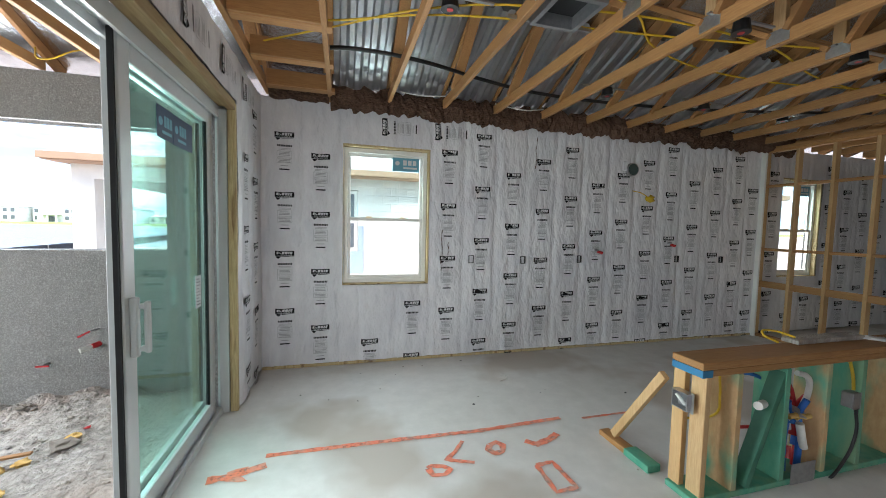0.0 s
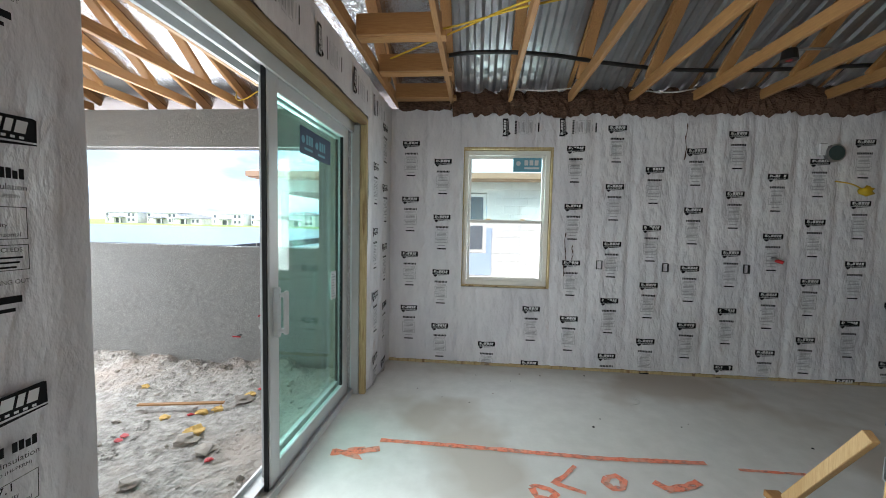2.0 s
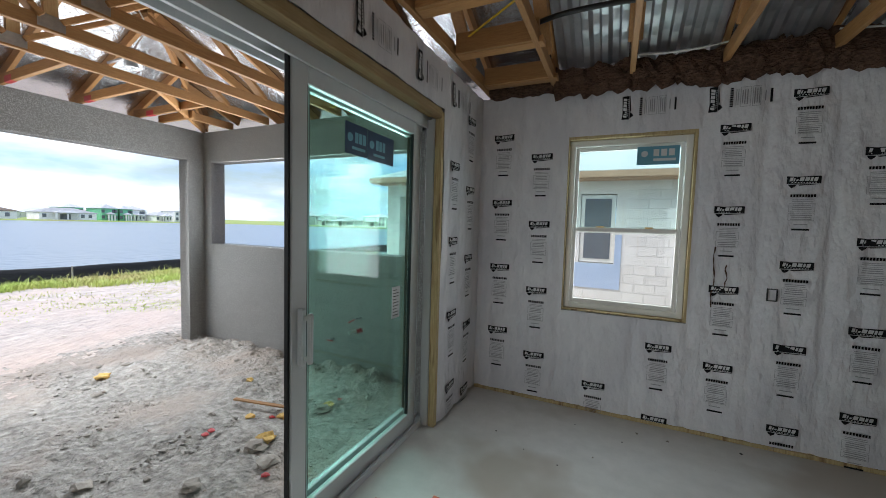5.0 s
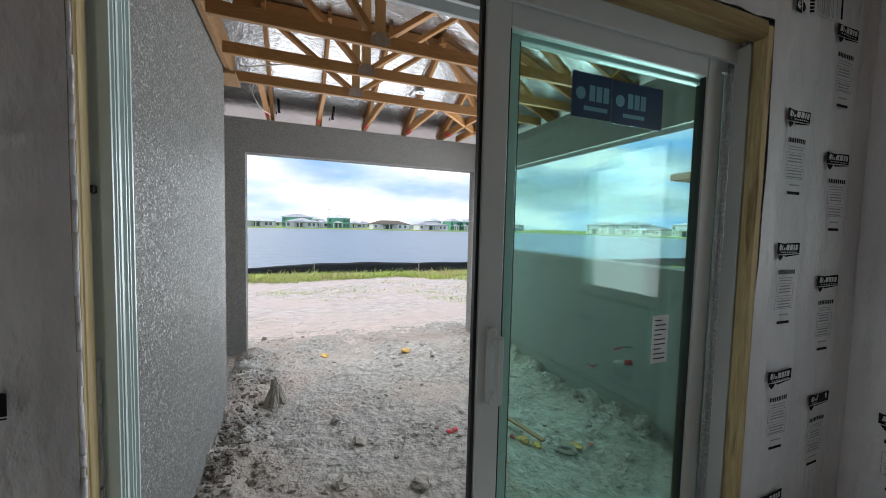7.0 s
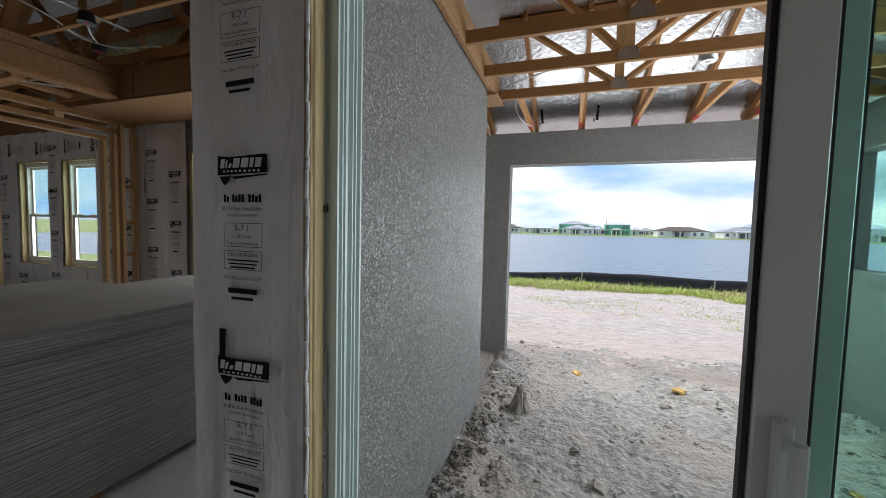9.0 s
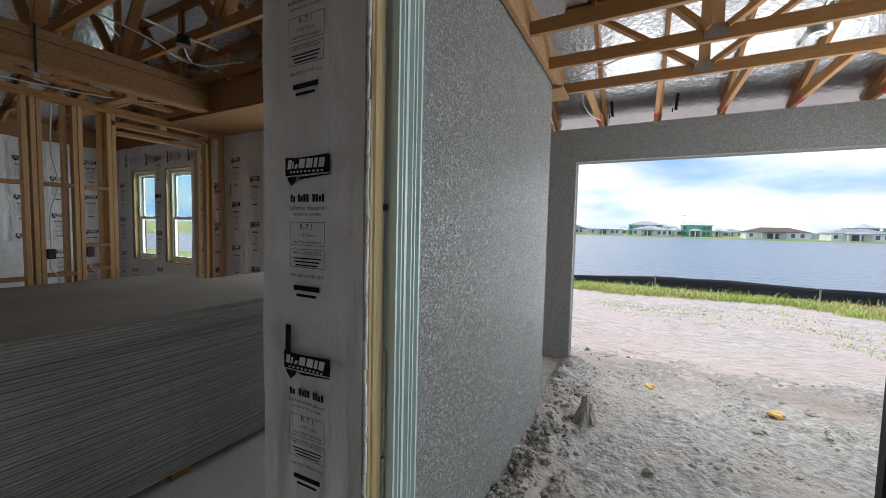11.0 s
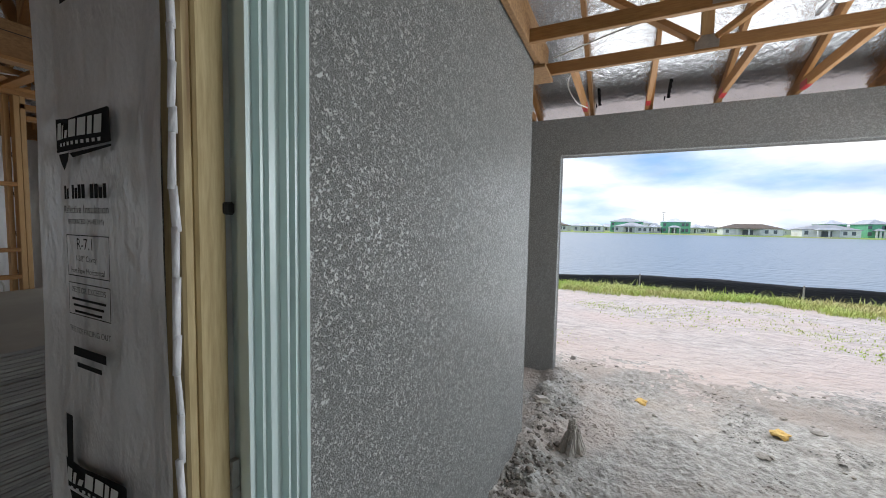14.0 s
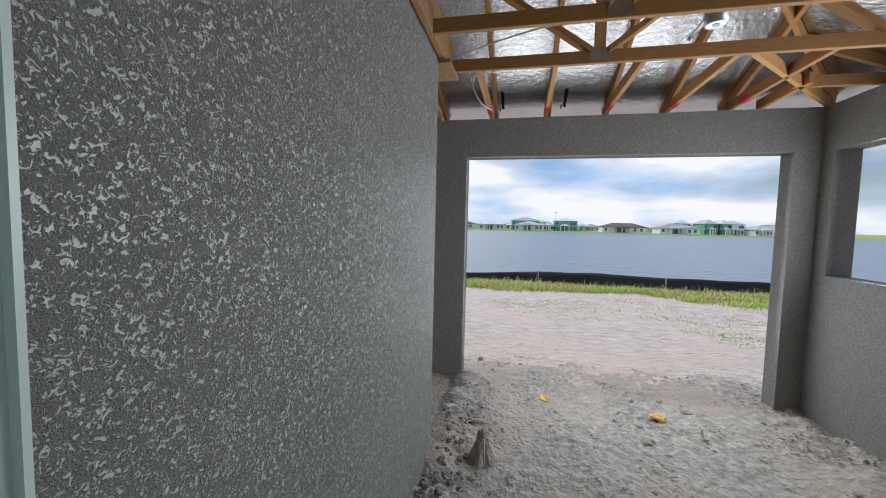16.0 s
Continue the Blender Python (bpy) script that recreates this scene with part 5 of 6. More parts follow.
smooth(solo("cable_coil", lump(0.055, 8, 0.8), YELLOW_WIRE, "coil of yellow cable hanging on the wall", "cable")).location = (3.97, YN - 0.05, 1.95)
tube("yellow_cable", [(3.7, YN - 0.03, 2.05), (3.85, YN - 0.04, 2.02), (3.97, YN - 0.05, 1.95)], 0.006, YELLOW_WIRE, None, "yellow electric cable on the wall", "cable")

for x, z0, z1, seed in ((1.12, 1.02, 1.48, 3), (2.28, 2.25, 2.62, 5), (1.20, 1.15, 1.35, 9)):
    bm = bmesh.new()
    rg = random.Random(seed)
    k = 14
    pts = [(x + 0.006 * math.sin(i * 0.7 + seed) + rg.uniform(-0.003, 0.003), z0 + (z1 - z0) * i / k, rg.uniform(0.0012, 0.006)) for i in range(k + 1)]
    for (xa, za, wa), (xb, zb, wb) in zip(pts[:-1], pts[1:]):
        bm.faces.new([bm.verts.new(q) for q in ((xa - wa, 0, za), (xa + wa, 0, za), (xb + wb, 0, zb), (xb - wb, 0, zb))])
    me = bpy.data.meshes.new("smear")
    bm.to_mesh(me)
    bm.free()
    me.materials.append(BATT)
    ob = put_print(fn, Matrix(), me, 0.0)
    ob.name = "smear"

# ---- services among the trusses ----
tube("black_conduit", [(-0.45, 3.5, 2.95), (-0.1, 3.33, 2.98), (0.21, 3.28, 2.98), (0.7, 3.32, 2.97), (1.31, 3.52, 2.97), (2.01, 3.68, 2.97), (3.28, 3.63, 2.96), (4.6, 3.4, 2.96), (6.0, 3.0, 2.97)], 0.017, BLACK_PLASTIC, None, "thick black conduit run across the trusses", "conduit")
for i, pts in enumerate(([(-0.7, 2.9, 2.92), (-0.1, 2.75, 2.905), (0.5, 2.5, 2.91), (1.1, 2.35, 2.905), (1.7, 2.3, 2.91), (2.3, 2.2, 2.90), (3.6, 2.0, 2.91), (6.0, 1.7, 2.9)],
                         [(-0.7, 3.3, 2.91), (0.0, 2.78, 2.905), (0.5, 2.45, 2.92), (1.1, 2.2, 2.91), (2.9, 2.1, 2.91), (4.1, 2.4, 2.905), (6.0, 2.5, 2.91)],
                         [(1.1, 1.9, 2.91), (1.7, 2.0, 2.905), (2.3, 2.4, 2.91), (3.5, 2.6, 2.91), (5.0, 2.4, 2.91)])):
    tube("yellow_cable", pts, 0.007, YELLOW_WIRE, None, "yellow electric cable looped over the trusses", "cable", "ceiling cables")
for pts in ([(0.5, 3.9, 2.9), (0.8, 3.85, 2.86), (1.07, 3.9, 2.9)], [(1.65, 3.95, 2.9), (2.0, 3.9, 2.85), (2.25, 3.95, 2.9)], [(-1.25, -2.6, 3.30), (-1.75, -2.3, 3.12), (-2.1, -2.35, 3.06), (-2.35, -1.9, 3.08)], [(-1.8, -1.9, 3.06), (-1.95, -2.1, 3.02), (-2.1, -2.3, 3.05)], [(-0.9, -2.3, 3.35), (-1.4, -2.4, 3.2), (-1.6, -2.45, 3.10)], [(-0.2, -3.6, 2.82), (-1.6, -3.3, 2.76), (-2.4, -3.0, 2.82)]):
    tube("white_cable", pts, 0.006, WHITE_WIRE, None, "white electric cable drooping between trusses", "cable", "ceiling cables")
for x, y, z in ((0.62, 2.22, 2.87), (2.45, 3.12, 2.86), (2.48, 1.9, 2.87), (3.69, 1.94, 2.87), (3.65, 3.13, 2.86), (4.83, 3.16, 2.86), (-1.8, -1.87, 3.05), (-2.15, -2.37, 3.06)):
    t = thing("light_box", "black round light box with a red inside between trusses", "light fixture", "ceiling boxes", at=(x, y, z))
    part("bar", box(-0.28, 0.28, -0.012, 0.012, 0.02, 0.03), GALV, t)
    part("can", cyl(bmesh.new(), (0, 0, -0.055), (0, 0, 0.02), 0.055, 0.045, 20), BLACK_PLASTIC, t)
    part("inside", cyl(bmesh.new(), (0, 0, -0.058), (0, 0, -0.0555), 0.020, seg=12), RED_PLASTIC, t)
t = thing("air_supply_boot", "galvanised air supply box with a dark mouth between trusses", "air duct", at=(1.30, 2.05, 2.87))
bm = bmesh.new()
for q in ((-0.16, 0.16, -0.17, -0.14, -0.06, 0.1), (-0.16, 0.16, 0.14, 0.17, -0.06, 0.1), (-0.16, -0.13, -0.14, 0.14, -0.06, 0.1), (0.13, 0.16, -0.14, 0.14, -0.06, 0.1), (-0.13, 0.13, -0.14, 0.14, 0.09, 0.1)):
    bx(bm, *q)
part("duct_box", bm, GALV, t)
# Black block fills the box so that its mouth looks shaded.
part("liner", box(-0.128, 0.128, -0.138, 0.138, 0.02, 0.088), BLACK_PLASTIC, t, "black block for the shaded inside")
part("rail", box(-0.3, 0.3, -0.19, -0.175, -0.03, -0.01), GALV, t)
part("rail", box(-0.3, 0.3, 0.175, 0.19, -0.03, -0.01), GALV, t)

# ---- porch fittings ----
t = thing("porch_light_can", "silver recessed light can hung between porch trusses", "light fixture", at=(-3.22, 2.47, 2.86))
bm = bmesh.new()
cyl(bm, (0, 0, -0.06), (0, 0, 0.08), 0.06, seg=24)
smooth(part("can", bm, GALV, t))
part("reflector", cyl(bmesh.new(), (0, 0, -0.063), (0, 0, -0.0605), 0.05, seg=24), FOIL, t)
part("lamp", cyl(bmesh.new(), (0, 0, -0.066), (0, 0, -0.0635), 0.02, seg=16), LABEL_WHITE, t)
part("bar", box(-0.38, 0.17, -0.01, 0.01, 0.03, 0.045), GALV, t)
tube("lead", [(0, 0, 0.08), (0.03, 0.06, 0.22), (0.0, 0.1, 0.3), (-0.03, 0.02, 0.5)], 0.006, WHITE_WIRE, t)
tube("white_cable", [(-4.5, 1.2, 3.1), (-4.2, 0.95, 2.95), (-4.3, 1.0, 2.78), (-4.45, 1.1, 2.74)], 0.005, WHITE_WIRE, None, "white cable hanging loose from the porch roof", "cable", "porch cables")
tube("white_cable", [(-3.66, 0.9, 2.93), (-3.5, 1.5, 3.0), (-3.3, 2.0, 2.95), (-3.25, 2.5, 2.95)], 0.006, WHITE_WIRE, None, "grey cable run along the porch trusses", "cable", "porch cables")
tube("yellow_cable", [(-2.4, 3.9, 2.9), (-2.3, 3.8, 2.78), (-2.1, 3.9, 2.92), (-1.6, 4.0, 2.95)], 0.006, YELLOW_WIRE, None, "yellow cable looped on the porch trusses", "cable", "porch cables")
t = thing("hose_pipe_stub", "white plastic pipe stub with red tape on the stucco", "pipe stub", at=(-2.16, YN, 0.36))
part("pipe", cyl(bmesh.new(), (0, 0.02, 0.0), (-0.10, -0.1, -0.03), 0.022), WHITE_WIRE, t)
part("tape", cyl(bmesh.new(), (0.0, 0.01, 0.0), (-0.04, -0.04, -0.012), 0.024), RED_PLASTIC, t)
t = thing("copper_stub", "thin pipe stub with red tape on the stucco", "pipe stub", "porch stubs", at=(-2.16, YN, 0.5))
part("pipe", cyl(bmesh.new(), (0, 0.02, 0.0), (-0.03, -0.08, 0.0), 0.009), GALV, t)
part("tape", stick((-0.03, -0.08, 0), (-0.12, -0.09, -0.05), 0.01, 0.016), RED_PLASTIC, t)
t = thing("copper_stub", "short pipe stub with a red cross handle on the stucco", "pipe stub", "porch stubs", at=(-2.55, YN, 0.2))
part("pipe", cyl(bmesh.new(), (0, 0.02, 0.0), (0, -0.08, 0.0), 0.012), GALV, t)
part("handle", box(-0.05, 0.05, -0.085, -0.075, -0.008, 0.008, bevel=0.003), RED_PLASTIC, t)
for y in (1.10, 1.76):
    bm = bmesh.new()
    rect(bm, -0.012, 0.0, 0.24, 0.30)
    for k in range(11):
        rect(bm, 0.012, 0.040 + 0.006 * (k % 3 == 1), 0.025 * k, 0.018 + 0.025 * k)
    ob = solo("roof_print", bm, INK, "black printed marks on the foil sheathing", "print", "roof prints", kind="structure")
    ob.matrix_basis = pose(-4.86, y + 0.04, roof_z(-4.86, 1) - 0.004, 0, math.degrees(-math.atan(0.42)), 0) @ pose(0, 0, 0, -90, 0, 90)

# ---- litter and clods on the porch ground ----
rng = random.Random(21)
for i in range(230):
    x, y = rng.uniform(-5.6, -1.2), rng.uniform(0.9, 4.05)
    if rng.random() < 0.45:
        x, y = rng.uniform(-4.8, -1.2), rng.choice((rng.uniform(0.85, 1.15), rng.uniform(3.6, 4.1)))
    r = rng.uniform(0.008, 0.028) * (1.5 if rng.random() < 0.1 else 1)
    ob = solo("rock", lump(r, i * 1.3, 0.6, 1), ROCK, "rough clod of grey soil and rubble on the ground", "rock", "clods")
    ob.location = (x, y, ground_z(x, y) + r * 0.25)
    ob.rotation_euler = (0, 0, rng.uniform(0, 6))
def crumbs(name, spots, mat, label):
    """Loose lumps joined into one mesh: (x, y, r) each."""
    tmp = bmesh.new()
    bmesh.ops.create_icosphere(tmp, subdivisions=1, radius=1.0)
    base = np.array([v.co[:] for v in tmp.verts])
    tri = [tuple(v.index for v in f.verts) for f in tmp.faces]
    tmp.free()
    gen = np.random.default_rng(8)
    vs, fs = [], []
    for x, y, r in spots:
        k = len(vs)
        q = base * gen.uniform(0.6, 1.35, (len(base), 1)) * r * np.array([gen.uniform(0.8, 1.4), gen.uniform(0.8, 1.4), 0.62])
        a = gen.uniform(0, 6.28)
        c, sn = math.cos(a), math.sin(a)
        z = ground_z(x, y) + 0.15 * r
        vs.extend([(x + c * p[0] - sn * p[1], y + sn * p[0] + c * p[1], z + p[2]) for p in q])
        fs.extend([tuple(i + k for i in f) for f in tri])
    me = bpy.data.meshes.new(name)
    me.from_pydata(vs, [], fs)
    me.materials.append(mat)
    return tagged(new(name, me), label, "soil", kind="stuff")


rc = random.Random(77)
spots = []
while len(spots) < 2600:
    x, y = rc.uniform(-5.6, -1.15), rc.uniform(0.84, 4.12)
    near = min(y - 0.8, 4.15 - y)
    if noise.noise(Vector((x * 2.2, y * 2.2, 6))) + 0.55 * math.exp(-near / 0.3) > 0.12 + 0.3 * rc.random():
        spots.append((x, y, rc.uniform(0.004, 0.012) * (2.0 if rc.random() < 0.08 else 1.0)))
crumbs("soil_crumbs", spots, GREY_SOIL, "loose grey crumbs and clods of soil on the porch ground")
DARK_CLOD = material("damp_dark_clod", (0.27, 0.235, 0.205), (0.13, 0.11, 0.095), 0.95, scale=18, bump=0.8, bdist=0.02)
for i in range(90):
    x, y = rng.uniform(-4.3, -1.15), YJ + abs(rng.gauss(0.06, 0.16))
    r = rng.uniform(0.010, 0.030)
    ob = solo("rock", lump(r, i * 2.7, 0.7, 2), DARK_CLOD, "damp dark clod of soil at the foot of the wall", "rock", "dark clods")
    ob.location = (x, y + 0.02, ground_z(x, y + 0.02) + r * 0.3)
for x, y, r in ((-4.49, 2.74, 0.06), (-4.64, 1.71, 0.055), (-3.08, 3.41, 0.04), (-2.20, 3.07, 0.05), (-1.99, 2.71, 0.08), (-1.94, 3.37, 0.05), (-2.08, 3.11, 0.05), (-2.4, 2.9, 0.04)):
    ob = solo("insulation_scrap", lump(r, x, 0.45), YELLOW_FOAM, "torn scrap of yellow insulation on the soil", "scrap", "yellow scraps")
    ob.location = (x, y, ground_z(x, y) + r * 0.25)
for x, y in ((-2.44, 2.57), (-1.92, 3.5), (-1.65, 2.42), (-2.44, 2.52), (-2.25, 3.0)):
    ob = solo("plastic_scrap", lump(0.028, y, 0.4, 1), RED_PLASTIC, "small red plastic scrap on the soil", "scrap", "red scraps")
    ob.location = (x, y, ground_z(x, y) + 0.012)
for x, y, r in ((-1.95, 3.3, 0.08), (-2.6, 1.83, 0.06), (-1.75, 2.53, 0.07), (-4.14, 0.82, 0.08), (-1.97, 2.62, 0.08), (-4.67, 3.05, 0.05), (-2.09, 1.64, 0.06), (-1.94, 2.11, 0.06), (-4.05, 2.51, 0.05)):
    ob = solo("rock", lump(r, x * 7, 0.4), ROCK, "flat piece of broken concrete on the soil", "rock", "broken concrete")
    ob.location = (x, y, ground_z(x, y) + r * 0.2)
ob = solo("timber_stick", stick((-2.75, 3.0, GZ + 0.05), (-2.05, 3.15, GZ + 0.045), 0.04, 0.015), PINE_X, "thin pale stick lying on the soil", "stick")
bm = bmesh.new()
rg = random.Random(5)
for i in range(34):
    a, q = rg.uniform(0, 6.283), rg.uniform(0.15, 1.0)
    r0 = 0.12 * q
    h = (0.25 - 0.15 * q) * rg.uniform(0.7, 1.15)
    ca, sa = math.cos(a), math.sin(a)
    cyl(bm, (ca * r0, sa * r0, -0.06), (ca * r0 * 0.42 + 0.02, sa * r0 * 0.42, h), rg.uniform(0.026, 0.046), rg.uniform(0.007, 0.017), 6)
for v in bm.verts:
    v.co += Vector((0.008 * noise.noise(v.co * 30), 0.008 * noise.noise(v.co * 30 + Vector((5, 0, 0))), 0.01 * noise.noise(v.co * 20)))
ob = solo("tree_stump", bm, WOOD_GREY, "small weathered broken wood stump in the soil", "stump")
ob.location = (-3.5, 1.19, GZ)

spots = []
while len(spots) < 380:
    x, y = rc.uniform(-3.3, -1.15), 0.82 + abs(rc.gauss(0, 0.09))
    if noise.noise(Vector((x * 3.0, y * 3.0, 2))) > -0.25:
        spots.append((x, y, rc.uniform(0.005, 0.016)))
crumbs("dark_crumbs", spots, DARK_CLOD, "damp dark brown crumbs of soil along the wall's foot")

# ---- silt fence and grass ----
FENCE = [(-12.2, -9), (-12.3, -3), (-12.5, -0.4), (-12.85, 1.6), (-12.9, 3.4), (-12.72, 4.7), (-12.45, 5.5), (-12.58, 6.5), (-12.7, 8.3), (-12.9, 14), (-13.5, 30), (-17, 60)]
fence = thing("silt_fence", "sagging black fabric silt fence on short stakes by the lake", "fence", at=(-12.8, 0, GZ))
bm = bmesh.new()
last = None
pl = []
for (ax, ay), (cx_, cy_) in zip(FENCE[:-1], FENCE[1:]):
    k = max(2, int(math.hypot(cx_ - ax, cy_ - ay) / 0.35))
    pl += [(ax + (cx_ - ax) * i / k, ay + (cy_ - ay) * i / k) for i in range(k)]
for i, (x, y) in enumerate(pl):
    col = []
    for j in range(6):
        v = j / 5
        w = 0.07 * noise.noise(Vector((y * 0.8, v * 2, 1))) + 0.04 * noise.noise(Vector((y * 2.5, v * 3, 5)))
        col.append(bm.verts.new((x + 12.8 + w - 0.12 * v, y, -0.10 + v * (0.47 + 0.04 * noise.noise(Vector((y * 0.9, 0, 2))) - 0.14 * min(1.0, max(0.0, (2.4 - y) / 3))))))
    if last:
        for j in range(5):
            bm.faces.new((last[j], col[j], col[j + 1], last[j + 1]))
    last = col
bmesh.ops.solidify(bm, geom=bm.faces[:], thickness=0.004)
smooth(part("fabric", bm, SILT, fence))
for i in range(3, len(pl), 9):
    if -14 < pl[i][1] < 30:
        x, y = pl[i]
        part("stake", box(x + 12.8 - 0.06, x + 12.8 - 0.03, y - 0.015, y + 0.015, -0.1, 0.40), WOOD_GREY, fence)
rng = random.Random(31)
gvs, gfs = [], []


def blade(x, y, z, h):
    a, lean = rng.uniform(0, 6.28), rng.uniform(0.2, 1.1)
    dx, dy = math.cos(a), math.sin(a)
    w = 0.006 + 0.006 * rng.random()
    i = len(gvs)
    gvs.extend([(x - dy * w, y + dx * w, z), (x + dy * w, y - dx * w, z), (x + dx * h * lean * 0.4 - dy * w * 0.7, y + dy * h * lean * 0.4 + dx * w * 0.7, z + h * 0.6), (x + dx * h * lean * 0.4 + dy * w * 0.7, y + dy * h * lean * 0.4 - dx * w * 0.7, z + h * 0.6), (x + dx * h * lean, y + dy * h * lean, z + h)])
    gfs.extend([(i, i + 1, i + 3, i + 2), (i + 2, i + 3, i + 4)])


for k in range(3600):
    y = rng.uniform(-12, 18)
    d = abs(rng.gauss(0, 1.0))
    x = -12.55 + d
    if noise.noise(Vector((x * 0.5, y * 0.35, 2))) < -0.72 + 0.5 * min(1.0, max(0.0, (y - 3.2) / 5)) + 0.42 * d:
        continue
    for j in range(22):
        px, py = x + rng.gauss(0, 0.10), y + rng.gauss(0, 0.12)
        blade(px, py, ground_z(px, py) - 0.01, rng.uniform(0.05, 0.17) * (1.8 if j == 0 else 1))
for k in range(330):
    x, y = rng.uniform(-11.0, -6.3), rng.uniform(0.5, 12)
    if noise.noise(Vector((x * 0.5, y * 0.5, 9))) > -0.08 + 0.06 * (x + 11):
        for j in range(34):
            px, py = x + rng.gauss(0, 0.16), y + rng.gauss(0, 0.26)
            blade(px, py, ground_z(px, py) - 0.008, rng.uniform(0.015, 0.045))
me = bpy.data.meshes.new("grass")
me.from_pydata(gvs, [], gfs)
me.materials.append(GRASS)
tagged(new("grass", me), "sparse green and yellowed grass tufts along the fence", "grass", kind="stuff")


# ---- houses ----
def hip_roof(bm, x0, x1, y0, y1, z, rise, over=0.4, th=0.18):
    x0, x1, y0, y1 = x0 - over, x1 + over, y0 - over, y1 + over
    w = min(x1 - x0, y1 - y0) / 2
    lo = [bm.verts.new(p) for p in ((x0, y0, z - th), (x1, y0, z - th), (x1, y1, z - th), (x0, y1, z - th))]
    q = [bm.verts.new(p) for p in ((x0, y0, z), (x1, y0, z), (x1, y1, z), (x0, y1, z))]
    bm.faces.new(lo[::-1])
    for i in range(4):
        bm.faces.new((lo[i], lo[(i + 1) % 4], q[(i + 1) % 4], q[i]))
    if x1 - x0 > y1 - y0:
        r = [bm.verts.new((x0 + w, (y0 + y1) / 2, z + rise)), bm.verts.new((x1 - w + 0.01, (y0 + y1) / 2, z + rise))]
        fs = ((q[0], q[1], r[1], r[0]), (q[1], q[2], r[1]), (q[2], q[3], r[0], r[1]), (q[3], q[0], r[0]))
    else:
        r = [bm.verts.new(((x0 + x1) / 2, y0 + w, z + rise)), bm.verts.new(((x0 + x1) / 2, y1 - w + 0.01, z + rise))]
        fs = ((q[0], q[1], r[0]), (q[1], q[2], r[1], r[0]), (q[2], q[3], r[1]), (q[3], q[0], r[0], r[1]))
    for f in fs:
        bm.faces.new(f)
    return bm


def far_house(px, py, face, w, d, storeys, green, rng3):
    """A lakeside house; its local -y side looks back over the water."""
    lb = ("two-storey" if storeys > 1 else "single-storey") + (" unfinished house with green sheathing across the lake" if green == 1 else " white house with a brown hip roof across the lake" if green == 2 else " white house with a pale hip roof across the lake")
    t = thing("house", lb, "house", "houses across the lake", at=(px, py, -0.5))
    t.rotation_euler = (0, 0, face)
    h = 3.0 if storeys == 1 else 5.6
    part("wall", box(-w / 2, w / 2, 0, d, 0, h), HOUSE_GREEN if green == 1 else HOUSE_WHITE, t)
    rf = HOUSE_BROWN if green == 2 else HOUSE_ROOF
    part("roof", hip_roof(bmesh.new(), -w / 2, w / 2, 0, d, h + 0.1, 2.0), rf, t)
    part("porch_roof", hip_roof(bmesh.new(), -w * 0.28, w * 0.12, -3, 0.2, 3.0, 0.9, 0.3), rf, t)
    for x in (-w * 0.27, -w * 0.08, w * 0.11):
        part("post", box(x - 0.25, x + 0.25, -2.9, -2.5, 0, 2.85), HOUSE_WHITE, t)
    part("window", box(-w * 0.16, w * 0.02, -0.06, -0.01, 0.2, 2.4), HAZED_PANE, t)
    for x in (-w * 0.42, w * 0.24, w * 0.38):
        part("window", box(x - 0.6, x + 0.6, -0.06, -0.01, 0.9, 2.4), HAZED_PANE, t)
        if storeys > 1:
            part("window", box(x - 0.6, x + 0.6, -0.06, -0.01, 3.6, 5.0), HAZED_PANE, t)
    return t


rng = random.Random(44)
SHORE = [(-22.9, -8.5, 1, 0, -212), (-5.4, 10.7, 2, 1, -228), (-3.0, 12.5, 1, 0, -208), (12.6, 18.0, 1, 0, -214), (18.6, 30.4, 2, 1, -216), (32.4, 41.0, 1, 0, -240),
         (41.7, 62.8, 1, 2, -208), (60.0, 75.0, 1, 0, -246), (68.9, 87.0, 1, 0, -208), (82.4, 89.6, 2, 1, -226), (91.0, 97.0, 2, 1, -213), (98.0, 103.0, 2, 1, -213), (105.2, 113.0, 2, 0, -222), (114.0, 121.2, 1, 0, -214), (124.0, 138.0, 2, 0, -216)]
for ya, yb, st_, green, px in SHORE:
    far_house(px, (ya + yb) / 2, math.pi / 2, yb - ya, rng.uniform(11, 14), st_, green, rng)
y, i = -190.0, 0
while y < -40:
    w = rng.uniform(13, 18)
    far_house(-214 - rng.uniform(0, 14), y + w / 2, math.pi / 2, w, rng.uniform(12, 15), 2 if rng.random() < 0.4 else 1, (0, 2, 0, 0, 1, 0, 0)[i % 7], rng)
    y += w + rng.uniform(1, 5)
    i += 1
t = thing("light_mast", "thin grey street light mast beyond the far houses", "street lamp", at=(-236, 20.5, -0.5))
part("pole", cyl(bmesh.new(), (0, 0, 0), (0, 0, 11), 0.16, 0.09, 8), GALV, t)
part("lamp_head", box(-0.3, 0.3, -0.8, 0.8, 10.9, 11.15), GALV, t)
x = -190.0
while x < 60:
    w = rng.uniform(13, 18)
    far_house(x + w / 2, 172 + rng.uniform(0, 12), 0, w, rng.uniform(12, 15), 2 if rng.random() < 0.5 else 1, 0, rng)
    x += w + rng.uniform(1, 5)

y = -260.0
while y < 190:
    w = rng.uniform(14, 20)
    far_house(-285 - rng.uniform(0, 30), y + w / 2, math.pi / 2, w, 14, 2 if rng.random() < 0.6 else 1, 0, rng)
    y += w + rng.uniform(2, 9)

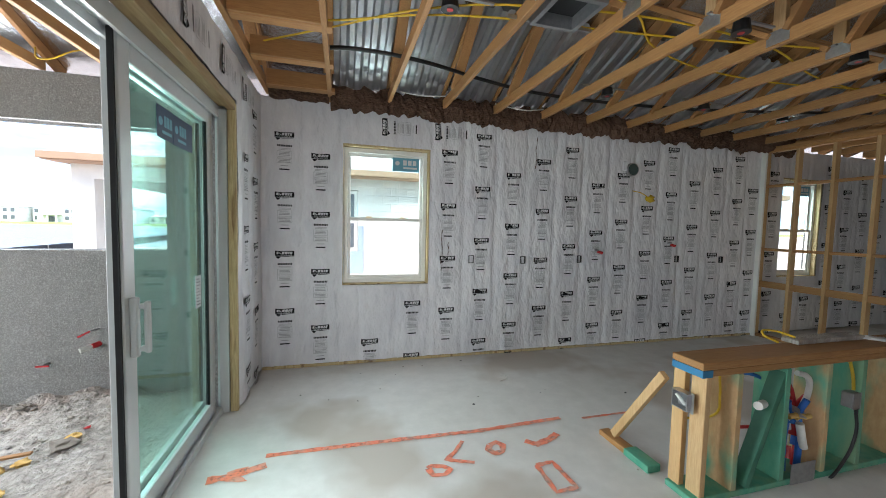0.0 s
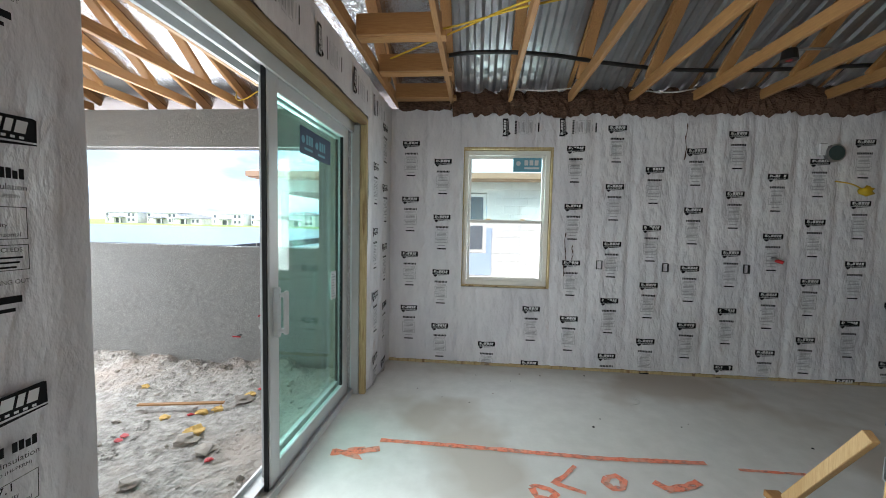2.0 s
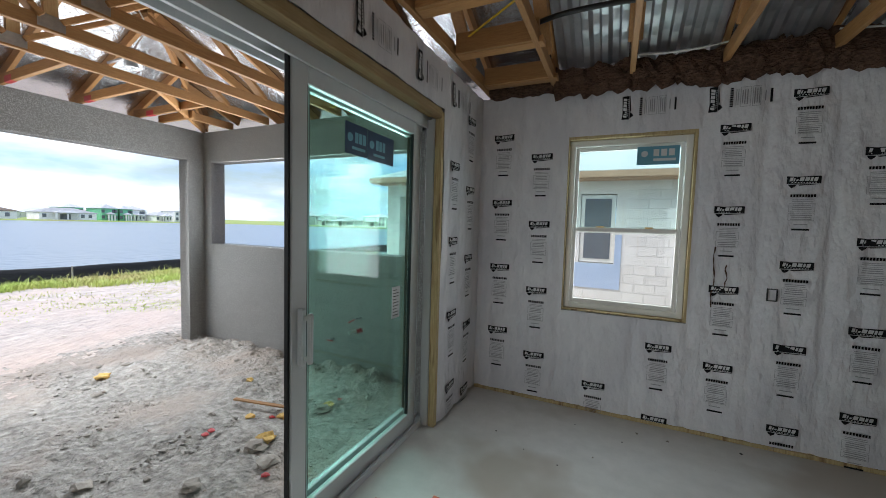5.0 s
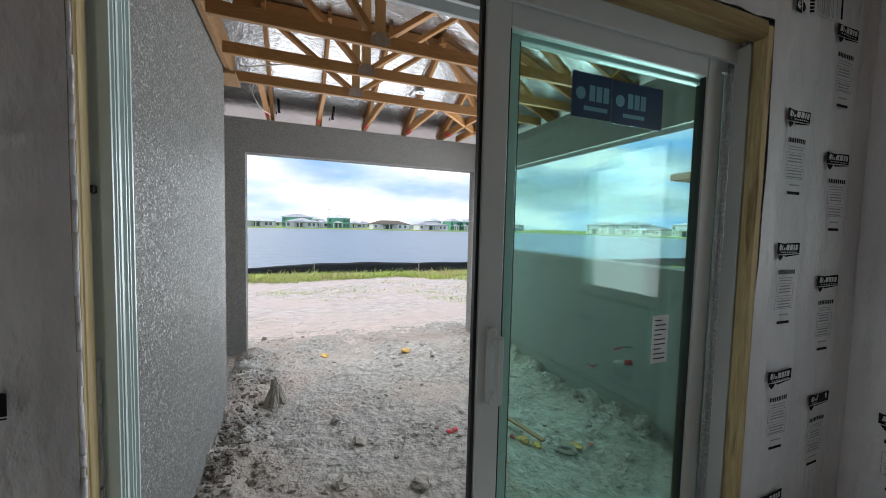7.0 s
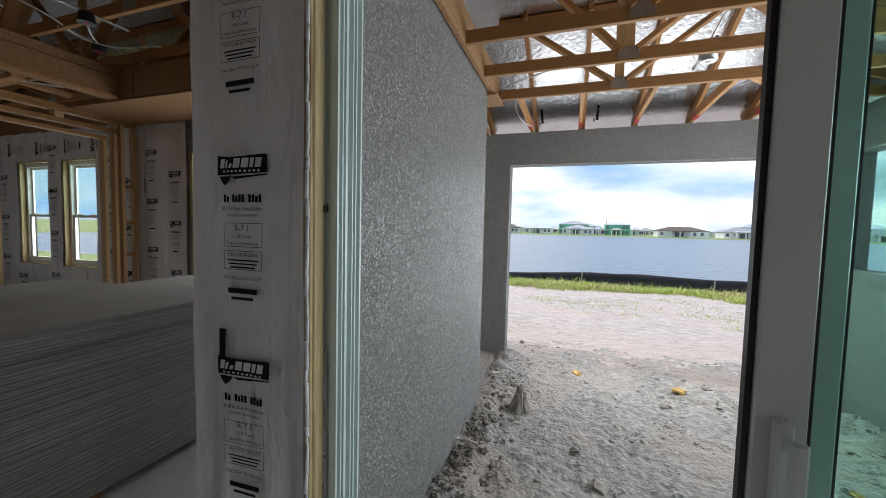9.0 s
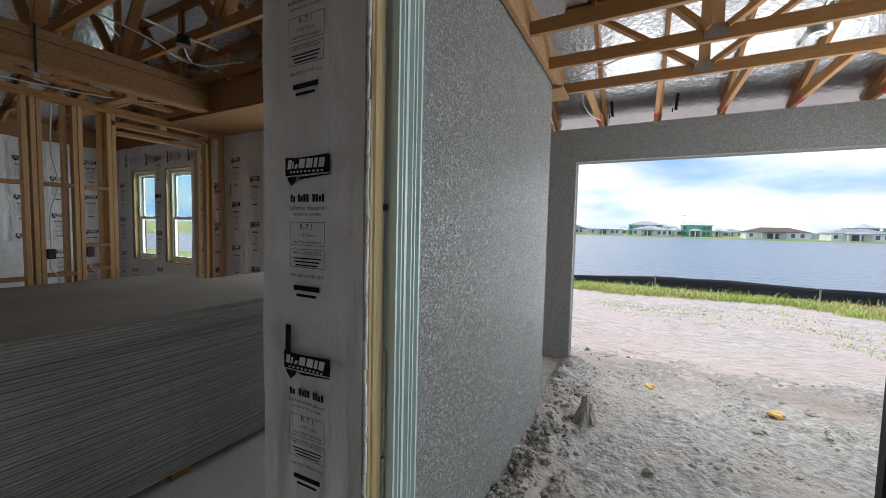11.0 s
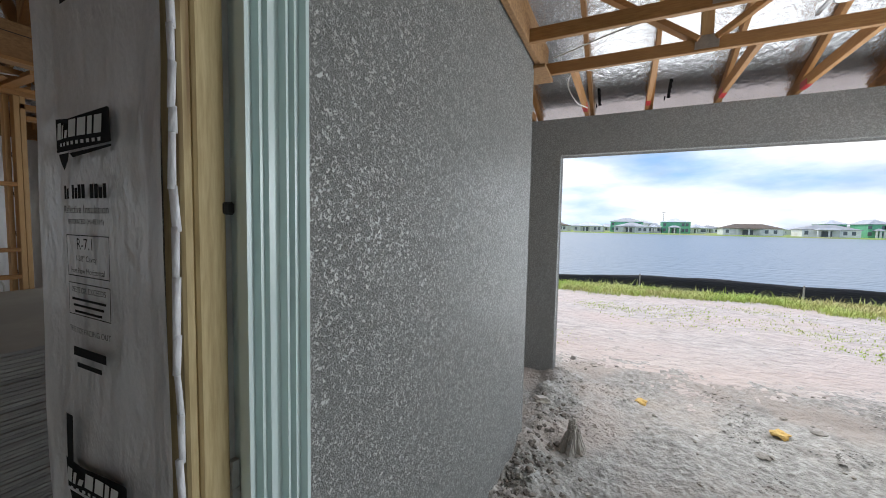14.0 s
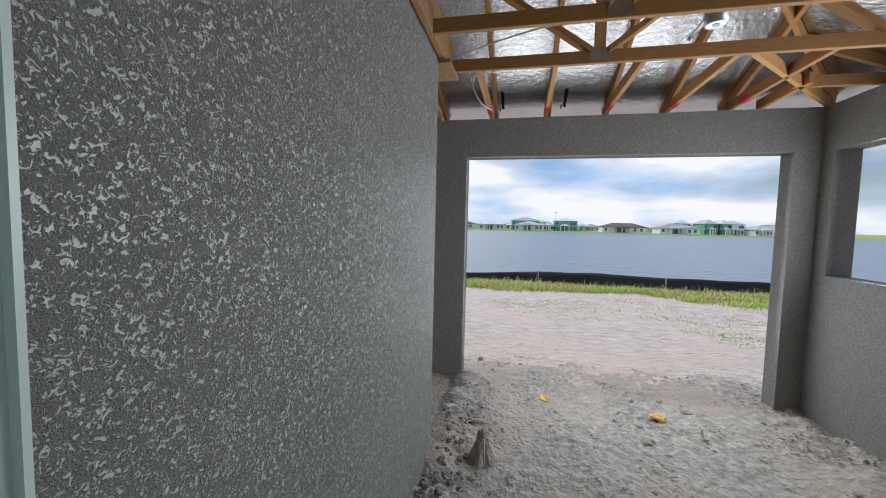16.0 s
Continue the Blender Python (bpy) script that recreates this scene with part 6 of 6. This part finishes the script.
# neighbouring house to the north
NY = 9.6
nb = thing("neighbour_house", "neighbouring unfinished white block house with a pale underlay roof", "house", at=(0, NY, GZ))
bm = bmesh.new()
for q in ((-3.2, -0.3, 0, 0.2, 0, 2.95), (-0.3, 0.42, 0, 0.2, 0, 1.0), (-0.3, 0.42, 0, 0.2, 2.52, 2.93), (0.42, 14, 0, 0.2, 0, 2.95), (13.8, 14, 0.2, 12, 0, 2.95), (-3.2, -3.0, 0.2, 12, 0, 2.95), (-5.4, -5.0, 0, 0.4, 0, 2.5), (-5.4, -3.2, 0, 0.25, 2.5, 2.95), (-5.4, -5.15, 0.4, 9, 2.5, 2.95), (-5.4, -5.0, 4.4, 4.8, 0, 2.5), (-5.4, -5.0, 8.6, 9, 0, 2.5)):
    bx(bm, *q)
part("wall", bm, NB_WALL, nb)
part("roof", hip_roof(bmesh.new(), -5.1, 14, 0, 12, 2.97, 2.6, 0.5, 0.03), NB_ROOF, nb, "pale grey roof underlayment")
bm = bmesh.new()
for q in ((-5.65, 14.5, -0.54, -0.5, 2.82, 2.95), (-5.64, -5.6, -0.5, 12.5, 2.82, 2.95), (-5.6, 14.5, -0.5, 0.0, 2.80, 2.82)):
    bx(bm, *q)
part("fascia", bm, NB_TRIM, nb)
wd = part("window", box(-0.29, 0.41, 0.05, 0.1, 1.02, 2.5), VINYL, nb, "small window in the block wall")
part("pane", box(-0.21, 0.33, 0.03, 0.049, 1.1, 1.7), HAZED_PANE, wd)
part("pane", box(-0.21, 0.33, 0.03, 0.049, 1.8, 2.42), HAZED_PANE, wd)
part("coating", box(-1.7, 0.56, -0.03, -0.019, 0.45, 1.0), BLUE_COAT, nb, "pale blue coated lower wall")
part("coating", box(0.43, 0.56, -0.03, -0.019, 1.0, 1.64), BLUE_COAT, nb, "pale blue coated lower wall")
bm = box(0.0, 0.395, 0.0, 0.012, 0.0, 0.193, bevel=0.004)
first = None
for r in range(15):
    for c in range(16):
        x = -1.6 + 0.406 * c + (0.203 if r % 2 else 0)
        if -0.75 < x < 0.5 and 4 < r < 13 or x > 4.2:
            continue
        if first is None:
            first = part("block", bm, NB_WALL, nb)
            ob = first
        else:
            ob = new("block", first.data)
            ob.parent = nb
        ob.location = (x, -0.013, 0.01 + 0.2 * r)
